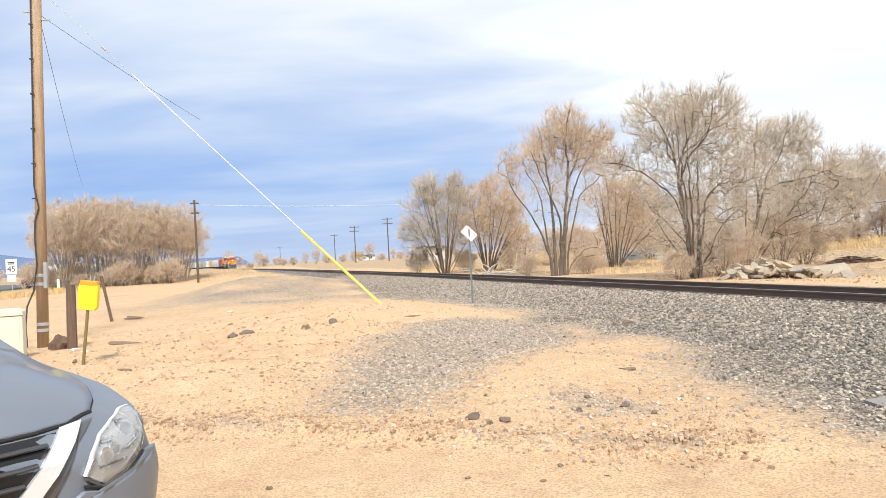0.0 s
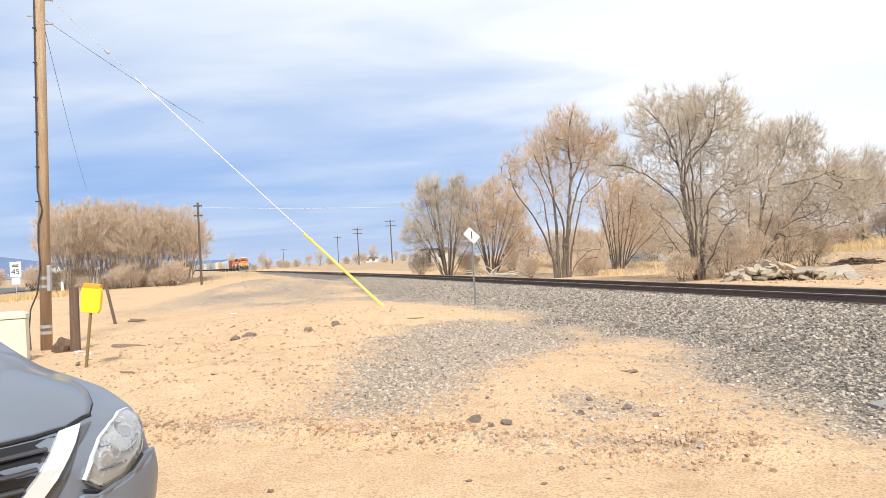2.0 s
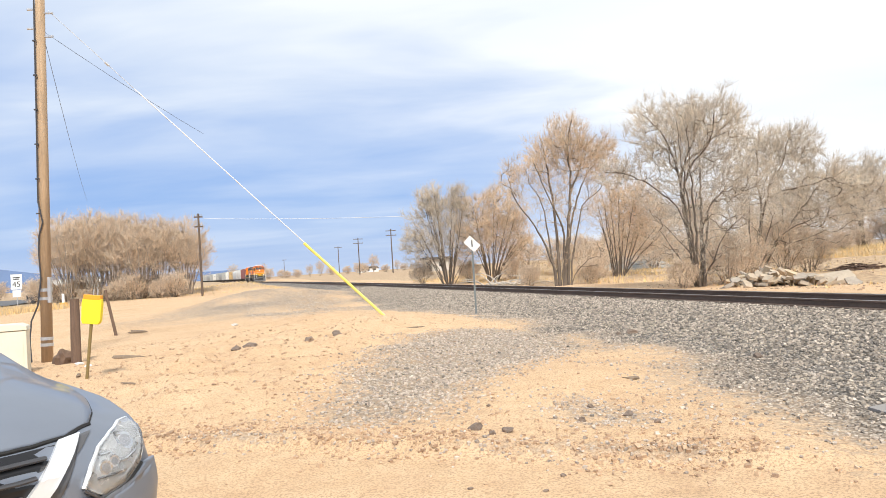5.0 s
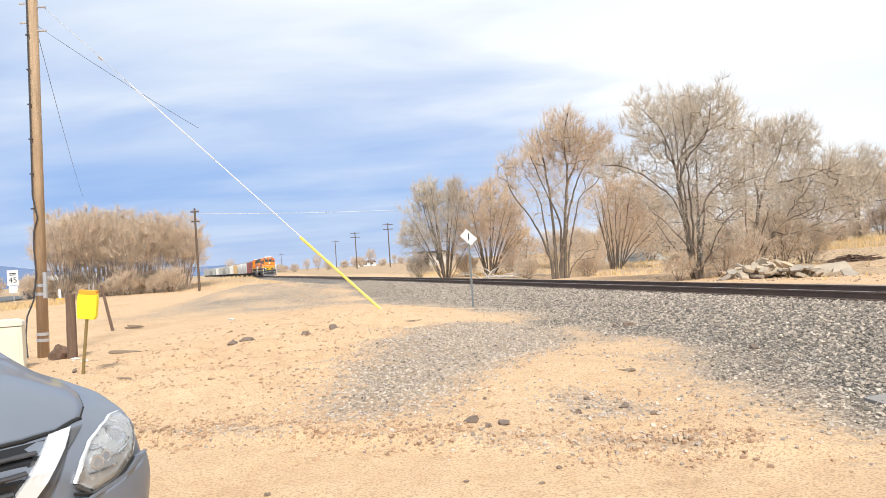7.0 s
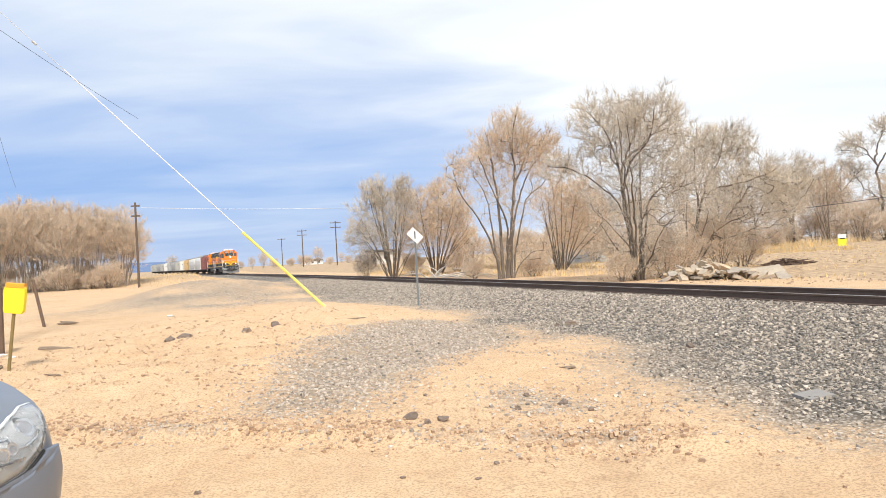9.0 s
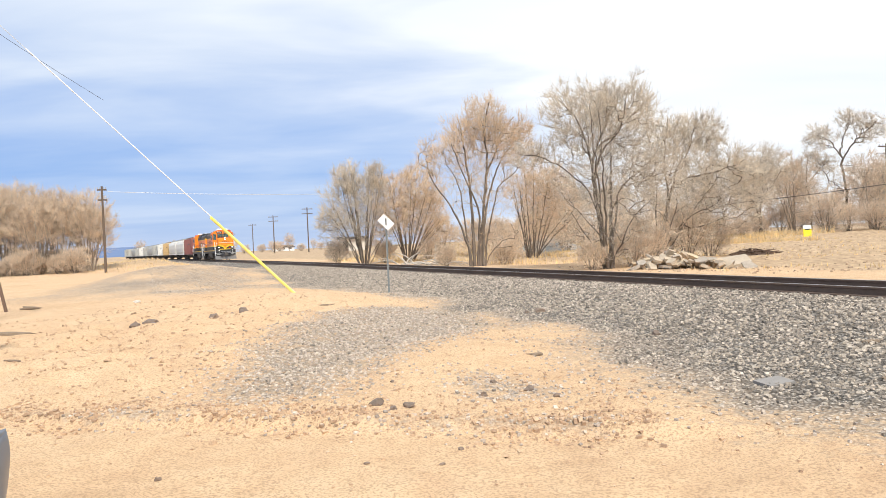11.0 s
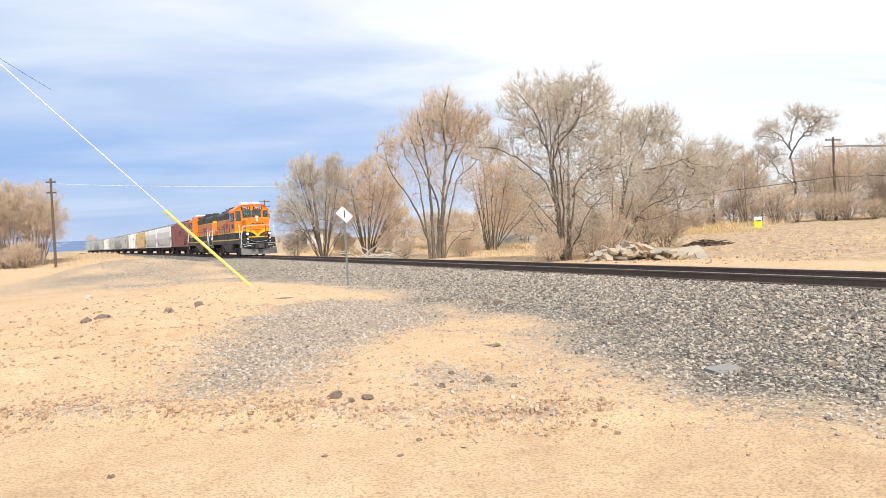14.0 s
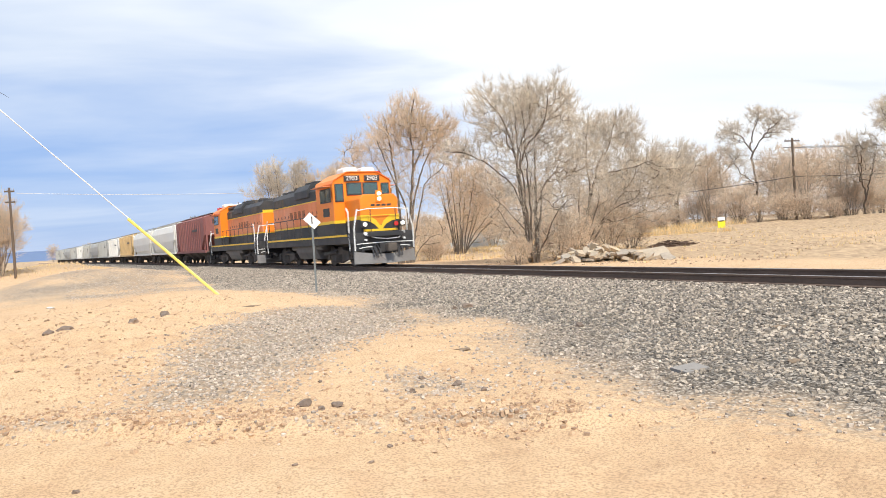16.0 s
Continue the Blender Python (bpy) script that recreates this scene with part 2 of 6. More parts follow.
def add_rod(bm, a, b, r0, r1=None, sides=8):
    a, b = Vector(a), Vector(b)
    r1 = r0 if r1 is None else r1
    turn = (b - a).to_track_quat("Z", "Y").to_matrix().to_4x4()
    m = Matrix.Translation((a + b) / 2) @ turn
    return bmesh.ops.create_cone(bm, cap_ends=True, segments=sides, radius1=r0, radius2=r1, depth=(b - a).length, matrix=m)["verts"]


def rod(a, b, r0, r1=None, sides=8):
    bm = bmesh.new()
    add_rod(bm, a, b, r0, r1, sides)
    return bm


def pipe(points, r, sides=6):
    bm = bmesh.new()
    for a, b in zip(points, points[1:]):
        add_rod(bm, a, b, r, r, sides)
    return bm


def hose(points, r, sides=6):
    """One unbroken tube along the points."""
    pts = [Vector(p) for p in points]
    rings = []
    for i, p in enumerate(pts):
        d = (pts[min(i + 1, len(pts) - 1)] - pts[max(i - 1, 0)]).normalized()
        u = d.cross(Vector((0.3, 0.2, 0.93))).normalized()
        w = d.cross(u)
        rings.append([p + (u * math.cos(a) + w * math.sin(a)) * r for a in [2 * math.pi * k / sides for k in range(sides)]])
    return loft(rings)


def prism(outline, a, b, axis="y"):
    """A closed outline (pairs) drawn out from a to b along an axis; pairs are (x, z) for y, (y, z) for x, (x, y) for z."""
    bm = bmesh.new()

    def at(u, v, w):
        return {"y": (u, w, v), "x": (w, u, v), "z": (u, v, w)}[axis]
    lo = [bm.verts.new(at(u, v, a)) for u, v in outline]
    hi = [bm.verts.new(at(u, v, b)) for u, v in outline]
    bm.faces.new(lo)
    bm.faces.new(hi[::-1])
    for i in range(len(lo)):
        j = (i + 1) % len(lo)
        bm.faces.new((lo[j], lo[i], hi[i], hi[j]))
    bmesh.ops.recalc_face_normals(bm, faces=bm.faces)
    return bm


def loft(rings):
    """Skin closed rings of equal count, with both ends capped."""
    bm = bmesh.new()
    vs = [[bm.verts.new(p) for p in ring] for ring in rings]
    for a, b in zip(vs, vs[1:]):
        for i in range(len(a)):
            j = (i + 1) % len(a)
            bm.faces.new((a[i], a[j], b[j], b[i]))
    bm.faces.new(vs[0][::-1])
    bm.faces.new(vs[-1])
    bmesh.ops.recalc_face_normals(bm, faces=bm.faces)
    return bm


def lettering(name, words, size, mat, parent, m, depth=0.004):
    """Words in the built-in font as a mesh part."""
    cu = bpy.data.curves.new(name, "FONT")
    cu.body, cu.size, cu.extrude, cu.align_x, cu.align_y = words, size, depth, "CENTER", "CENTER"
    tmp = bpy.data.objects.new(name, cu)
    scene.collection.objects.link(tmp)
    me = bpy.data.meshes.new_from_object(tmp)
    bpy.data.objects.remove(tmp)
    bpy.data.curves.remove(cu)
    me.materials.clear()
    me.materials.append(mat)
    ob = new(name, me)
    ob.parent, ob.matrix_basis = parent, m
    return ob


# ---- ground ----
def ground_material():
    m = bpy.data.materials.new("sandy_ground")
    m.use_nodes = True
    k = Nodes(m.node_tree)
    b = m.node_tree.nodes["Principled BSDF"]
    co = k.n("ShaderNodeTexCoord").outputs["Object"]
    g = k.n("ShaderNodeAttribute", attribute_name="gravel").outputs["Fac"]
    grass = k.n("ShaderNodeAttribute", attribute_name="grass").outputs["Fac"]
    broad, mid, grain = k.noise(co, 0.35, 5), k.noise(co, 3.0, 5, 0.6), k.noise(co, 45, 4, 0.65)
    sand = k.ramp(k.math("ADD", k.math("MULTIPLY", broad, 0.5), k.math("MULTIPLY", mid, 0.5)), [(0.32, (0.55, 0.365, 0.215)), (0.5, (0.66, 0.46, 0.28)), (0.68, (0.72, 0.525, 0.335))])
    sand = k.mix(k.ramp(grain, [(0.40, (0.7,) * 3), (0.52, (0, 0, 0))]), sand, (0.33, 0.21, 0.125, 1))
    sand = k.mix(k.ramp(k.noise(co, 140, 3, 0.6), [(0.58, (0, 0, 0)), (0.72, (0.6,) * 3)]), sand, (0.80, 0.62, 0.43, 1))
    sand = k.mix(k.ramp(k.noise(co, 1.1, 6, 0.7), [(0.56, (0, 0, 0)), (0.75, (0.3,) * 3)]), sand, (0.50, 0.31, 0.195, 1))
    pebble = k.n("ShaderNodeTexVoronoi", inputs={"Vector": co, "Scale": 24.0, "Randomness": 1.0})
    tone = k.n("ShaderNodeSeparateColor", inputs={0: pebble.outputs["Color"]}).outputs[0]
    stone = k.ramp(tone, [(0.0, (0.19, 0.17, 0.15)), (0.45, (0.37, 0.33, 0.285)), (0.8, (0.50, 0.445, 0.38)), (1.0, (0.64, 0.57, 0.48))])
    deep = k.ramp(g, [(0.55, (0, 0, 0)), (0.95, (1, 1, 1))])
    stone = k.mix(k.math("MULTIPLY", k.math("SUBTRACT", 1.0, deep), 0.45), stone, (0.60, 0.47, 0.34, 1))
    # brown earth between sparse pebbles; in deep ballast the gaps' shade painted near-black
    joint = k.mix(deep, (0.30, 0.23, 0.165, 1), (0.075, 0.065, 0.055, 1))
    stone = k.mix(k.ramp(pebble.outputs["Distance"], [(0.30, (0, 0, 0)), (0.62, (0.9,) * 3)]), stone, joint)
    broken = k.math("MULTIPLY", k.math("ADD", g, k.math("SUBTRACT", k.noise(co, 9, 3), 0.5)), 1.0)
    cover = k.ramp(broken, [(0.22, (0, 0, 0)), (0.62, (1, 1, 1))])
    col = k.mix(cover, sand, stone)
    straw = k.ramp(k.noise(k.n("ShaderNodeMapping", inputs={"Vector": co, "Scale": (1, 1, 1)}).outputs[0], 2.5, 6, 0.7), [(0.3, (0.27, 0.19, 0.125)), (0.52, (0.46, 0.335, 0.215)), (0.75, (0.64, 0.48, 0.31))])
    col = k.mix(k.ramp(k.math("ADD", grass, k.math("SUBTRACT", mid, 0.5)), [(0.3, (0, 0, 0)), (0.7, (1, 1, 1))]), col, straw)
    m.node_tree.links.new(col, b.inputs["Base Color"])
    b.inputs["Roughness"].default_value = 0.95
    b.inputs["Specular IOR Level"].default_value = 0.15
    h = k.math("ADD", k.math("MULTIPLY", k.math("MULTIPLY", k.math("SUBTRACT", 1.0, pebble.outputs["Distance"]), cover), 0.035), k.math("MULTIPLY", k.noise(co, 30, 5, 0.65), 0.02))
    h = k.math("ADD", h, k.math("MULTIPLY", mid, 0.03))
    bump = k.n("ShaderNodeBump", inputs={"Strength": 0.9, "Distance": 1.0, "Height": h})
    m.node_tree.links.new(bump.outputs[0], b.inputs["Normal"])
    return m


def build_ground():
    radii = [0.0]
    r = 0.5
    while r < 2600:
        radii.append(r)
        r += max(0.07, 0.0125 * r) if r < 120 else 0.06 * r
    R = np.array([0.01, 0.25] + radii[1:])
    # finer steps in the half of the circle that lies ahead
    az = np.concatenate([np.linspace(radians(-50), radians(65), 620, endpoint=False), np.linspace(radians(65), radians(310), 90, endpoint=False)])
    A, RR = np.meshgrid(az, R)
    X, Y = (RR * np.sin(A)).ravel(), (RR * np.cos(A)).ravel()
    Z = height_at(X, Y)
    n_az = len(az)
    i, j = np.meshgrid(np.arange(len(R) - 1), np.arange(n_az), indexing="ij")
    j2 = (j + 1) % n_az
    quads = np.stack([i * n_az + j, (i + 1) * n_az + j, (i + 1) * n_az + j2, i * n_az + j2], -1).reshape(-1, 4)[:, ::-1]
    me = quads_mesh("ground", np.stack([X, Y, Z], 1), quads, ground_material(), True)
    me.attributes.new("gravel", "FLOAT", "POINT").data.foreach_set("value", gravel_at(X, Y).astype(np.float32))
    s, q = track_sq(X, Y)
    wild = smooth(X * 0.72 + Y * 0.69, 74, 84) + smooth(q, 7, 11) * smooth(60 - X * 0.9, 0, 30) * smooth(Y, 42, 60) * 0.75
    wild = wild + np.exp(-((X + 27) / 9) ** 2 - ((Y - 98) / 12) ** 2) + smooth(np.hypot(X, Y), 120, 200) * 0.75 + smooth(-X - 30, 0, 8) * 0.7
    wild = wild + smooth(q, 6, 12) * smooth(X, 8, 16) * 0.75 * (0.6 + 0.8 * value_noise(X * 0.3, Y, 2.0, 63))
    wild = np.clip(wild, 0, 1) * smooth(np.abs(q), 5, 8)
    me.attributes.new("grass", "FLOAT", "POINT").data.foreach_set("value", wild.astype(np.float32))
    return tagged(new("ground", me), "bare sandy earth with scattered gravel and dry grass", "ground", kind="structure")


ground = build_ground()


# ---- loose stones ----
def stones_mesh(name, x, y, size, mat, sink=0.25, rng=None):
    """Broken stones, each a jittered block with its own turn, resting in the ground."""
    n = len(x)
    corner = np.array([[a, b, c] for c in (-1, 1) for b in (-1, 1) for a in (-1, 1)], float)
    v = corner[None] * rng.uniform(0.55, 1.0, (n, 8, 3)) * rng.uniform(0.55, 1.0, (n, 1, 3)) * np.array([1, 1, 0.75])
    a, t = rng.uniform(0, 2 * np.pi, n), rng.uniform(-0.6, 0.6, n)
    ca, sa, ct, st = np.cos(a)[:, None], np.sin(a)[:, None], np.cos(t)[:, None], np.sin(t)[:, None]
    vx, vz = v[..., 0] * ct - v[..., 2] * st, v[..., 0] * st + v[..., 2] * ct
    vx, vy = vx * ca - v[..., 1] * sa, vx * sa + v[..., 1] * ca
    half = size[:, None] / 2
    base = height_at(x, y)
    P = np.stack([x[:, None] + vx * half, y[:, None] + vy * half, base[:, None] + half * (0.5 - sink) + vz * half], -1).reshape(-1, 3)
    f = np.array([[4, 5, 7, 6], [0, 1, 5, 4], [2, 6, 7, 3], [0, 4, 6, 2], [1, 3, 7, 5]])
    quads = (np.arange(n)[:, None, None] * 8 + f[None]).reshape(-1, 4)
    return quads_mesh(name, P, quads, mat)


def stone_material(name, stops, grain=((0.10, 0.09, 0.085), (0.50, 0.46, 0.41))):
    m = bpy.data.materials.new(name)
    m.use_nodes = True
    k = Nodes(m.node_tree)
    b = m.node_tree.nodes["Principled BSDF"]
    rnd = k.n("ShaderNodeNewGeometry").outputs["Random Per Island"]
    co = k.n("ShaderNodeTexCoord").outputs["Object"]
    col = k.mix(0.35, k.ramp(rnd, stops), k.ramp(k.noise(co, 60, 4), [(0.35, grain[0]), (0.65, grain[1])]))
    m.node_tree.links.new(col, b.inputs["Base Color"])
    b.inputs["Roughness"].default_value = 0.85
    return m


def build_stones():
    rng = np.random.default_rng(4)
    grey = stone_material("ballast_stone", [(0.0, (0.05, 0.045, 0.04)), (0.3, (0.21, 0.182, 0.15)), (0.65, (0.42, 0.355, 0.28)), (0.9, (0.56, 0.47, 0.37)), (1.0, (0.69, 0.595, 0.48))], ((0.10, 0.086, 0.07), (0.53, 0.45, 0.36)))
    warm = stone_material("patch_stone", [(0.0, (0.20, 0.165, 0.135)), (0.4, (0.46, 0.385, 0.31)), (0.8, (0.63, 0.52, 0.415)), (1.0, (0.78, 0.67, 0.55))], ((0.22, 0.18, 0.15), (0.60, 0.52, 0.43)))
    # track bed: dense where it lies near, thinner farther up the line
    n = 180000
    s = rng.uniform(0, 1, n) ** 1.7 * 75 - 8
    q = rng.uniform(-13, -0.6, n)
    bent = np.where(s > 0, BEND * s * s, 0)
    x = ALONG[0] * s + ACROSS[0] * (OFFSET + q + bent)
    y = ALONG[1] * s + ACROSS[1] * (OFFSET + q + bent)
    g = gravel_at(x, y)
    keep = (rng.uniform(0, 1, n) < smooth(g, 0.08, 0.9) ** 1.3) & ((np.abs(q + 0.75) > 0.12) | (q > 0))
    x, y, q = x[keep], y[keep], q[keep]
    size = rng.uniform(0.028, 0.078, len(x)) * np.where(q > -5.5, 1.15, 0.85)
    # towards the earth the stones are dusty and tan
    dusty = g[keep] + rng.normal(0, 0.22, len(x)) - smooth(y, 10, 24) * 0.25 < 0.72
    me = stones_mesh("ballast", x[~dusty], y[~dusty], size[~dusty], grey, 0.25, rng)
    tagged(new("ballast", me), "grey crushed stone ballast spread beside the track", "ballast", kind="stuff")
    me = stones_mesh("dusty_ballast", x[dusty], y[dusty], size[dusty] * 0.85, warm, 0.25, rng)
    tagged(new("dusty_ballast", me), "dusty tan crushed stone at the ballast's edge", "ballast", kind="stuff")
    # the patch and scatter on the earth
    n = 26000
    x, y = rng.uniform(-3, 3, n), rng.uniform(5.8, 17.5, n)
    s, q = track_sq(x, y)
    keep = (rng.uniform(0, 1, n) < gravel_at(x, y) * 1.0) & (q < np.interp(s, TOE_S, TOE_Q))
    x, y = x[keep], y[keep]
    me = stones_mesh("gravel_patch", x, y, rng.uniform(0.018, 0.055, len(x)), warm, 0.3, rng)
    tagged(new("gravel_patch", me), "patch of grey gravel spilled on sandy earth", "gravel", kind="stuff")
    # small pebbles all over the bare earth
    earth = stone_material("earth_pebble", [(0.0, (0.32, 0.205, 0.13)), (0.6, (0.54, 0.37, 0.23)), (1.0, (0.70, 0.53, 0.37))], ((0.34, 0.22, 0.14), (0.66, 0.48, 0.31)))
    n = 48000
    r, a = 4.2 + 18 * rng.uniform(0, 1, n) ** 1.6, rng.uniform(radians(-36), radians(46), n)
    x, y = r * np.sin(a), r * np.cos(a)
    edge = np.interp(x, ROAD_X, ROAD_Y)
    keep = (gravel_at(x, y) < 0.5) & (rng.uniform(0, 1, n) < np.where(y > edge, 0.35 + 0.6 * (value_noise(x, y, 1.2, 31) > 0.5), 0.10))
    x, y = x[keep], y[keep]
    me = stones_mesh("pebbles", x, y, (0.008 + 0.05 * rng.uniform(0, 1, len(x)) ** 6) * np.where(y > np.interp(x, ROAD_X, ROAD_Y), 1.0, 0.6), earth, 0.3, rng)
    tagged(new("pebbles", me), "small tan pebbles and clods on sandy earth", "pebbles", kind="stuff")

    # clods along the scraped road edge and on the mound's face
    field = stone_material("field_clod", [(0.0, (0.26, 0.18, 0.12)), (0.5, (0.46, 0.33, 0.22)), (1.0, (0.62, 0.48, 0.34))], ((0.26, 0.18, 0.12), (0.58, 0.43, 0.29)))
    n = 9000
    a, d = rng.uniform(radians(15), radians(52), n), 28 + 55 * rng.uniform(0, 1, n)
    x, y = d * np.sin(a), d * np.cos(a)
    s, q = track_sq(x, y)
    keep = (q > 5) & (value_noise(x * 0.4, y, 1.8, 65) > 0.5)
    x, y = x[keep], y[keep]
    me = stones_mesh("field_clods", x, y, 0.03 + 0.13 * rng.uniform(0, 1, len(x)) ** 3, field, 0.3, rng)
    tagged(new("field_clods", me), "brown clods on a rough bare field", "clods", kind="stuff")
    clod = stone_material("brown_clod", [(0.0, (0.26, 0.17, 0.11)), (0.5, (0.48, 0.32, 0.20)), (1.0, (0.64, 0.46, 0.30))], ((0.30, 0.195, 0.125), (0.62, 0.44, 0.28)))
    n = 5200
    x = rng.uniform(-5.5, 2.6, n)
    y = np.interp(x, ROAD_X, ROAD_Y) + rng.normal(0.35, 0.28, n)
    keep = rng.uniform(0, 1, n) < 0.25 + 0.75 * (value_noise(x, y, 0.9, 41) > 0.48)
    x2, y2 = rng.normal(-3.6, 1.9, 3400), rng.uniform(9, 19.5, 3400)
    x, y = np.concatenate([x[keep], x2]), np.concatenate([y[keep], y2])
    me = stones_mesh("clods", x, y, 0.010 + 0.06 * rng.uniform(0, 1, len(x)) ** 5, clod, 0.3, rng)
    tagged(new("clods", me), "brown earth clods along a scraped edge", "clods", kind="stuff")


build_stones()


def lump(size, seed, flat=0.7, cuts=2):
    rng = random.Random(seed)
    bm = bmesh.new()
    bmesh.ops.create_icosphere(bm, subdivisions=cuts, radius=1)
    for v in bm.verts:
        f = 0.72 + 0.5 * noise.noise(v.co * 1.4 + Vector((seed, 0, 0)))
        f += 0.12 * noise.noise(v.co * 4 + Vector((0, seed, 0)))
        v.co = Vector((v.co.x * f * size[0], v.co.y * f * size[1], v.co.z * f * size[2] * flat)) / 2
    return bm


def build_rocks():
    dark = material("dark_rock", (0.20, 0.155, 0.125), 0.9, vary=0.4, scale=5, bump=0.02, dirt=(0.36, 0.24, 0.15), dirt_amount=0.5)
    for i, (x, y, w) in enumerate([(-2.85, 16.6, 0.46), (-3.1, 16.1, 0.3), (-2.5, 16.2, 0.34), (-2.65, 17.1, 0.3), (-4.2, 15.4, 0.34), (-4.4, 15.1, 0.3), (-4.0, 14.9, 0.26), (-2.84, 10.6, 0.12), (3.75, 15.4, 0.32), (3.5, 15.5, 0.16), (0.39, 8.42, 0.08),
                                   (0.5, 7.2, 0.16), (0.2, 7.3, 0.2), (0.35, 7.1, 0.11), (0.85, 5.98, 0.07), (0.66, 5.62, 0.06), (0.09, 5.77, 0.06), (-1.48, 5.85, 0.09), (4.47, 10.88, 0.2), (1.5, 8.2, 0.12), (1.8, 7.7, 0.16), (1.3, 7.6, 0.14), (2.0, 7.3, 0.12)]):
        ob = part("rock", lump((w, w * 0.85, w * 0.9), 3 + i * 1.7), dark, None)
        ob.matrix_basis = pose(x, y, z_at(x, y) + w * 0.08, 0, 0, i * 47)
        tagged(ob, "dark brown clod of rock on sandy earth", "rock", "rocks on the earth")
    slab = material("grey_slab", (0.27, 0.25, 0.23), 0.85, vary=0.12, scale=8, bump=0.004)
    ob = part("flat_slab", prism([(-0.17, -0.12), (0.14, -0.15), (0.2, 0.1), (-0.12, 0.14)], -0.02, 0.012, "z"), slab, None)
    ob.matrix_basis = pose(4.13, 7.05, z_at(4.13, 7.05) + 0.02, 2, -3, 20)
    tagged(ob, "flat grey slab lying on the gravel", "slab")
    wood = material("weathered_wood", (0.24, 0.18, 0.125), 0.9, vary=0.35, scale=4, bump=0.006, stretch=(6, 6, 1))
    for x, y, l, a, w in [(-5.1, 11.6, 0.5, 60, 0.04), (-7.0, 15.8, 1.2, 78, 0.08), (-6.7, 13.2, 0.35, 20, 0.07), (2.3, 9.6, 0.32, 85, 0.045), (6.6, 9.0, 0.4, 85, 0.05), (5.3, 6.95, 0.3, 100, 0.05), (-10.6, 24.9, 1.0, 80, 0.12), (-0.9, 17.9, 0.7, 110, 0.04)]:
        ob = part("stick", lump((w * 1.6, l, w * 1.4), x, 1.0, 2), wood, None)
        ob.matrix_basis = pose(x, y, z_at(x, y) + w * 0.4, 0, 0, a)
        tagged(ob, "weathered piece of scrap wood on the ground", "wood scrap", "wood scraps")
    pale = material("pale_litter", (0.7, 0.68, 0.64), 0.7, vary=0.1)
    for x, y, w in [(-7.5, 25.6, 0.5), (-7.7, 15.2, 0.35), (-7.2, 14.6, 0.3)]:
        ob = part("pale_rock", lump((w, w * 0.5, w * 0.35), x * 2), pale, None)
        ob.matrix_basis = pose(x, y, z_at(x, y) + w * 0.06, 0, 0, 80)
        tagged(ob, "pale broken stone on sandy earth", "rock", "pale stones")


build_rocks()

# ---- track ----
def build_track():
    steel = material("rail_steel", (0.15, 0.105, 0.08), 0.75, metal=0.25, vary=0.3, scale=3, bump=0.002, stretch=(1, 0.3, 1))
    worn = material("rail_head", (0.62, 0.60, 0.58), 0.32, metal=0.9, vary=0.08, scale=4)
    profile = [(-0.075, -0.185), (0.075, -0.185), (0.075, -0.172), (0.018, -0.155), (0.011, -0.05), (0.036, -0.04), (0.037, -0.008), (0.03, -0.0005), (-0.03, -0.0005), (-0.037, -0.008), (-0.036, -0.04), (-0.011, -0.05), (-0.018, -0.155), (-0.075, -0.172)]
    steps = [-60, -30, -10, 0] + list(range(10, 200, 10)) + list(range(200, 620, 20))
    for side, name in ((-0.753, "rail"), (0.753, "rail")):
        rings, heads = [], []
        for s in steps:
            m = track_pose(s)
            rings.append([m @ Vector((side + u, 0, v)) for u, v in profile])
            heads.append([m @ Vector((side + u, 0, v)) for u, v in [(-0.028, 0.0008), (-0.028, 0.0028), (0.028, 0.0028), (0.028, 0.0008)]])
        t = thing(name, "dark rusted steel rail with a polished top", "rail", group="rails of the track")
        part("rail_body", loft(rings), steel, t)
        part("rail_head", loft(heads), worn, t, "bright polished running surface")
    wood = material("tie_wood", (0.10, 0.075, 0.06), 0.95, vary=0.35, scale=3, bump=0.01, stretch=(1, 8, 8), random_value=0.25)
    bm = box(-1.3, 1.3, -0.115, 0.115, -0.36, -0.19)
    bmesh.ops.bevel(bm, geom=list(bm.edges), offset=0.012, segments=1, affect="EDGES")
    me = bpy.data.meshes.new("tie")
    bm.to_mesh(me)
    bm.free()
    me.materials.append(wood)
    bed = thing("track_bed", "creosoted wooden ties half buried in grey ballast", "track", kind="structure")
    for i in range(260):
        ob = new("tie", me)
        ob.parent = bed
        ob.matrix_basis = track_pose(-14 + i * 0.55) @ pose(random.uniform(-0.05, 0.05), 0, -0.005, 0, 0, random.uniform(-1, 1))


build_track()

# ---- bare trees ----
BARK = material("grey_brown_bark", (0.17, 0.135, 0.105), 0.95, vary=0.35, scale=2.5, bump=0.02, bump_scale=18, stretch=(3, 3, 0.7))
TWIG = material("tan_twigs", (0.70, 0.55, 0.395), 0.95, vary=0.25, scale=0.8, island=0.25)
TWIG_GREY = material("grey_twigs", (0.62, 0.54, 0.435), 0.95, vary=0.25, scale=0.8, island=0.3)


PALE_TWIG = material("pale_tan_twigs", (0.69, 0.56, 0.425), 0.95, vary=0.2, scale=0.8, island=0.25)
PALE_BARK = material("pale_grey_bark", (0.36, 0.30, 0.24), 0.95, vary=0.3, scale=2.5, bump=0.02, bump_scale=18, stretch=(3, 3, 0.7))


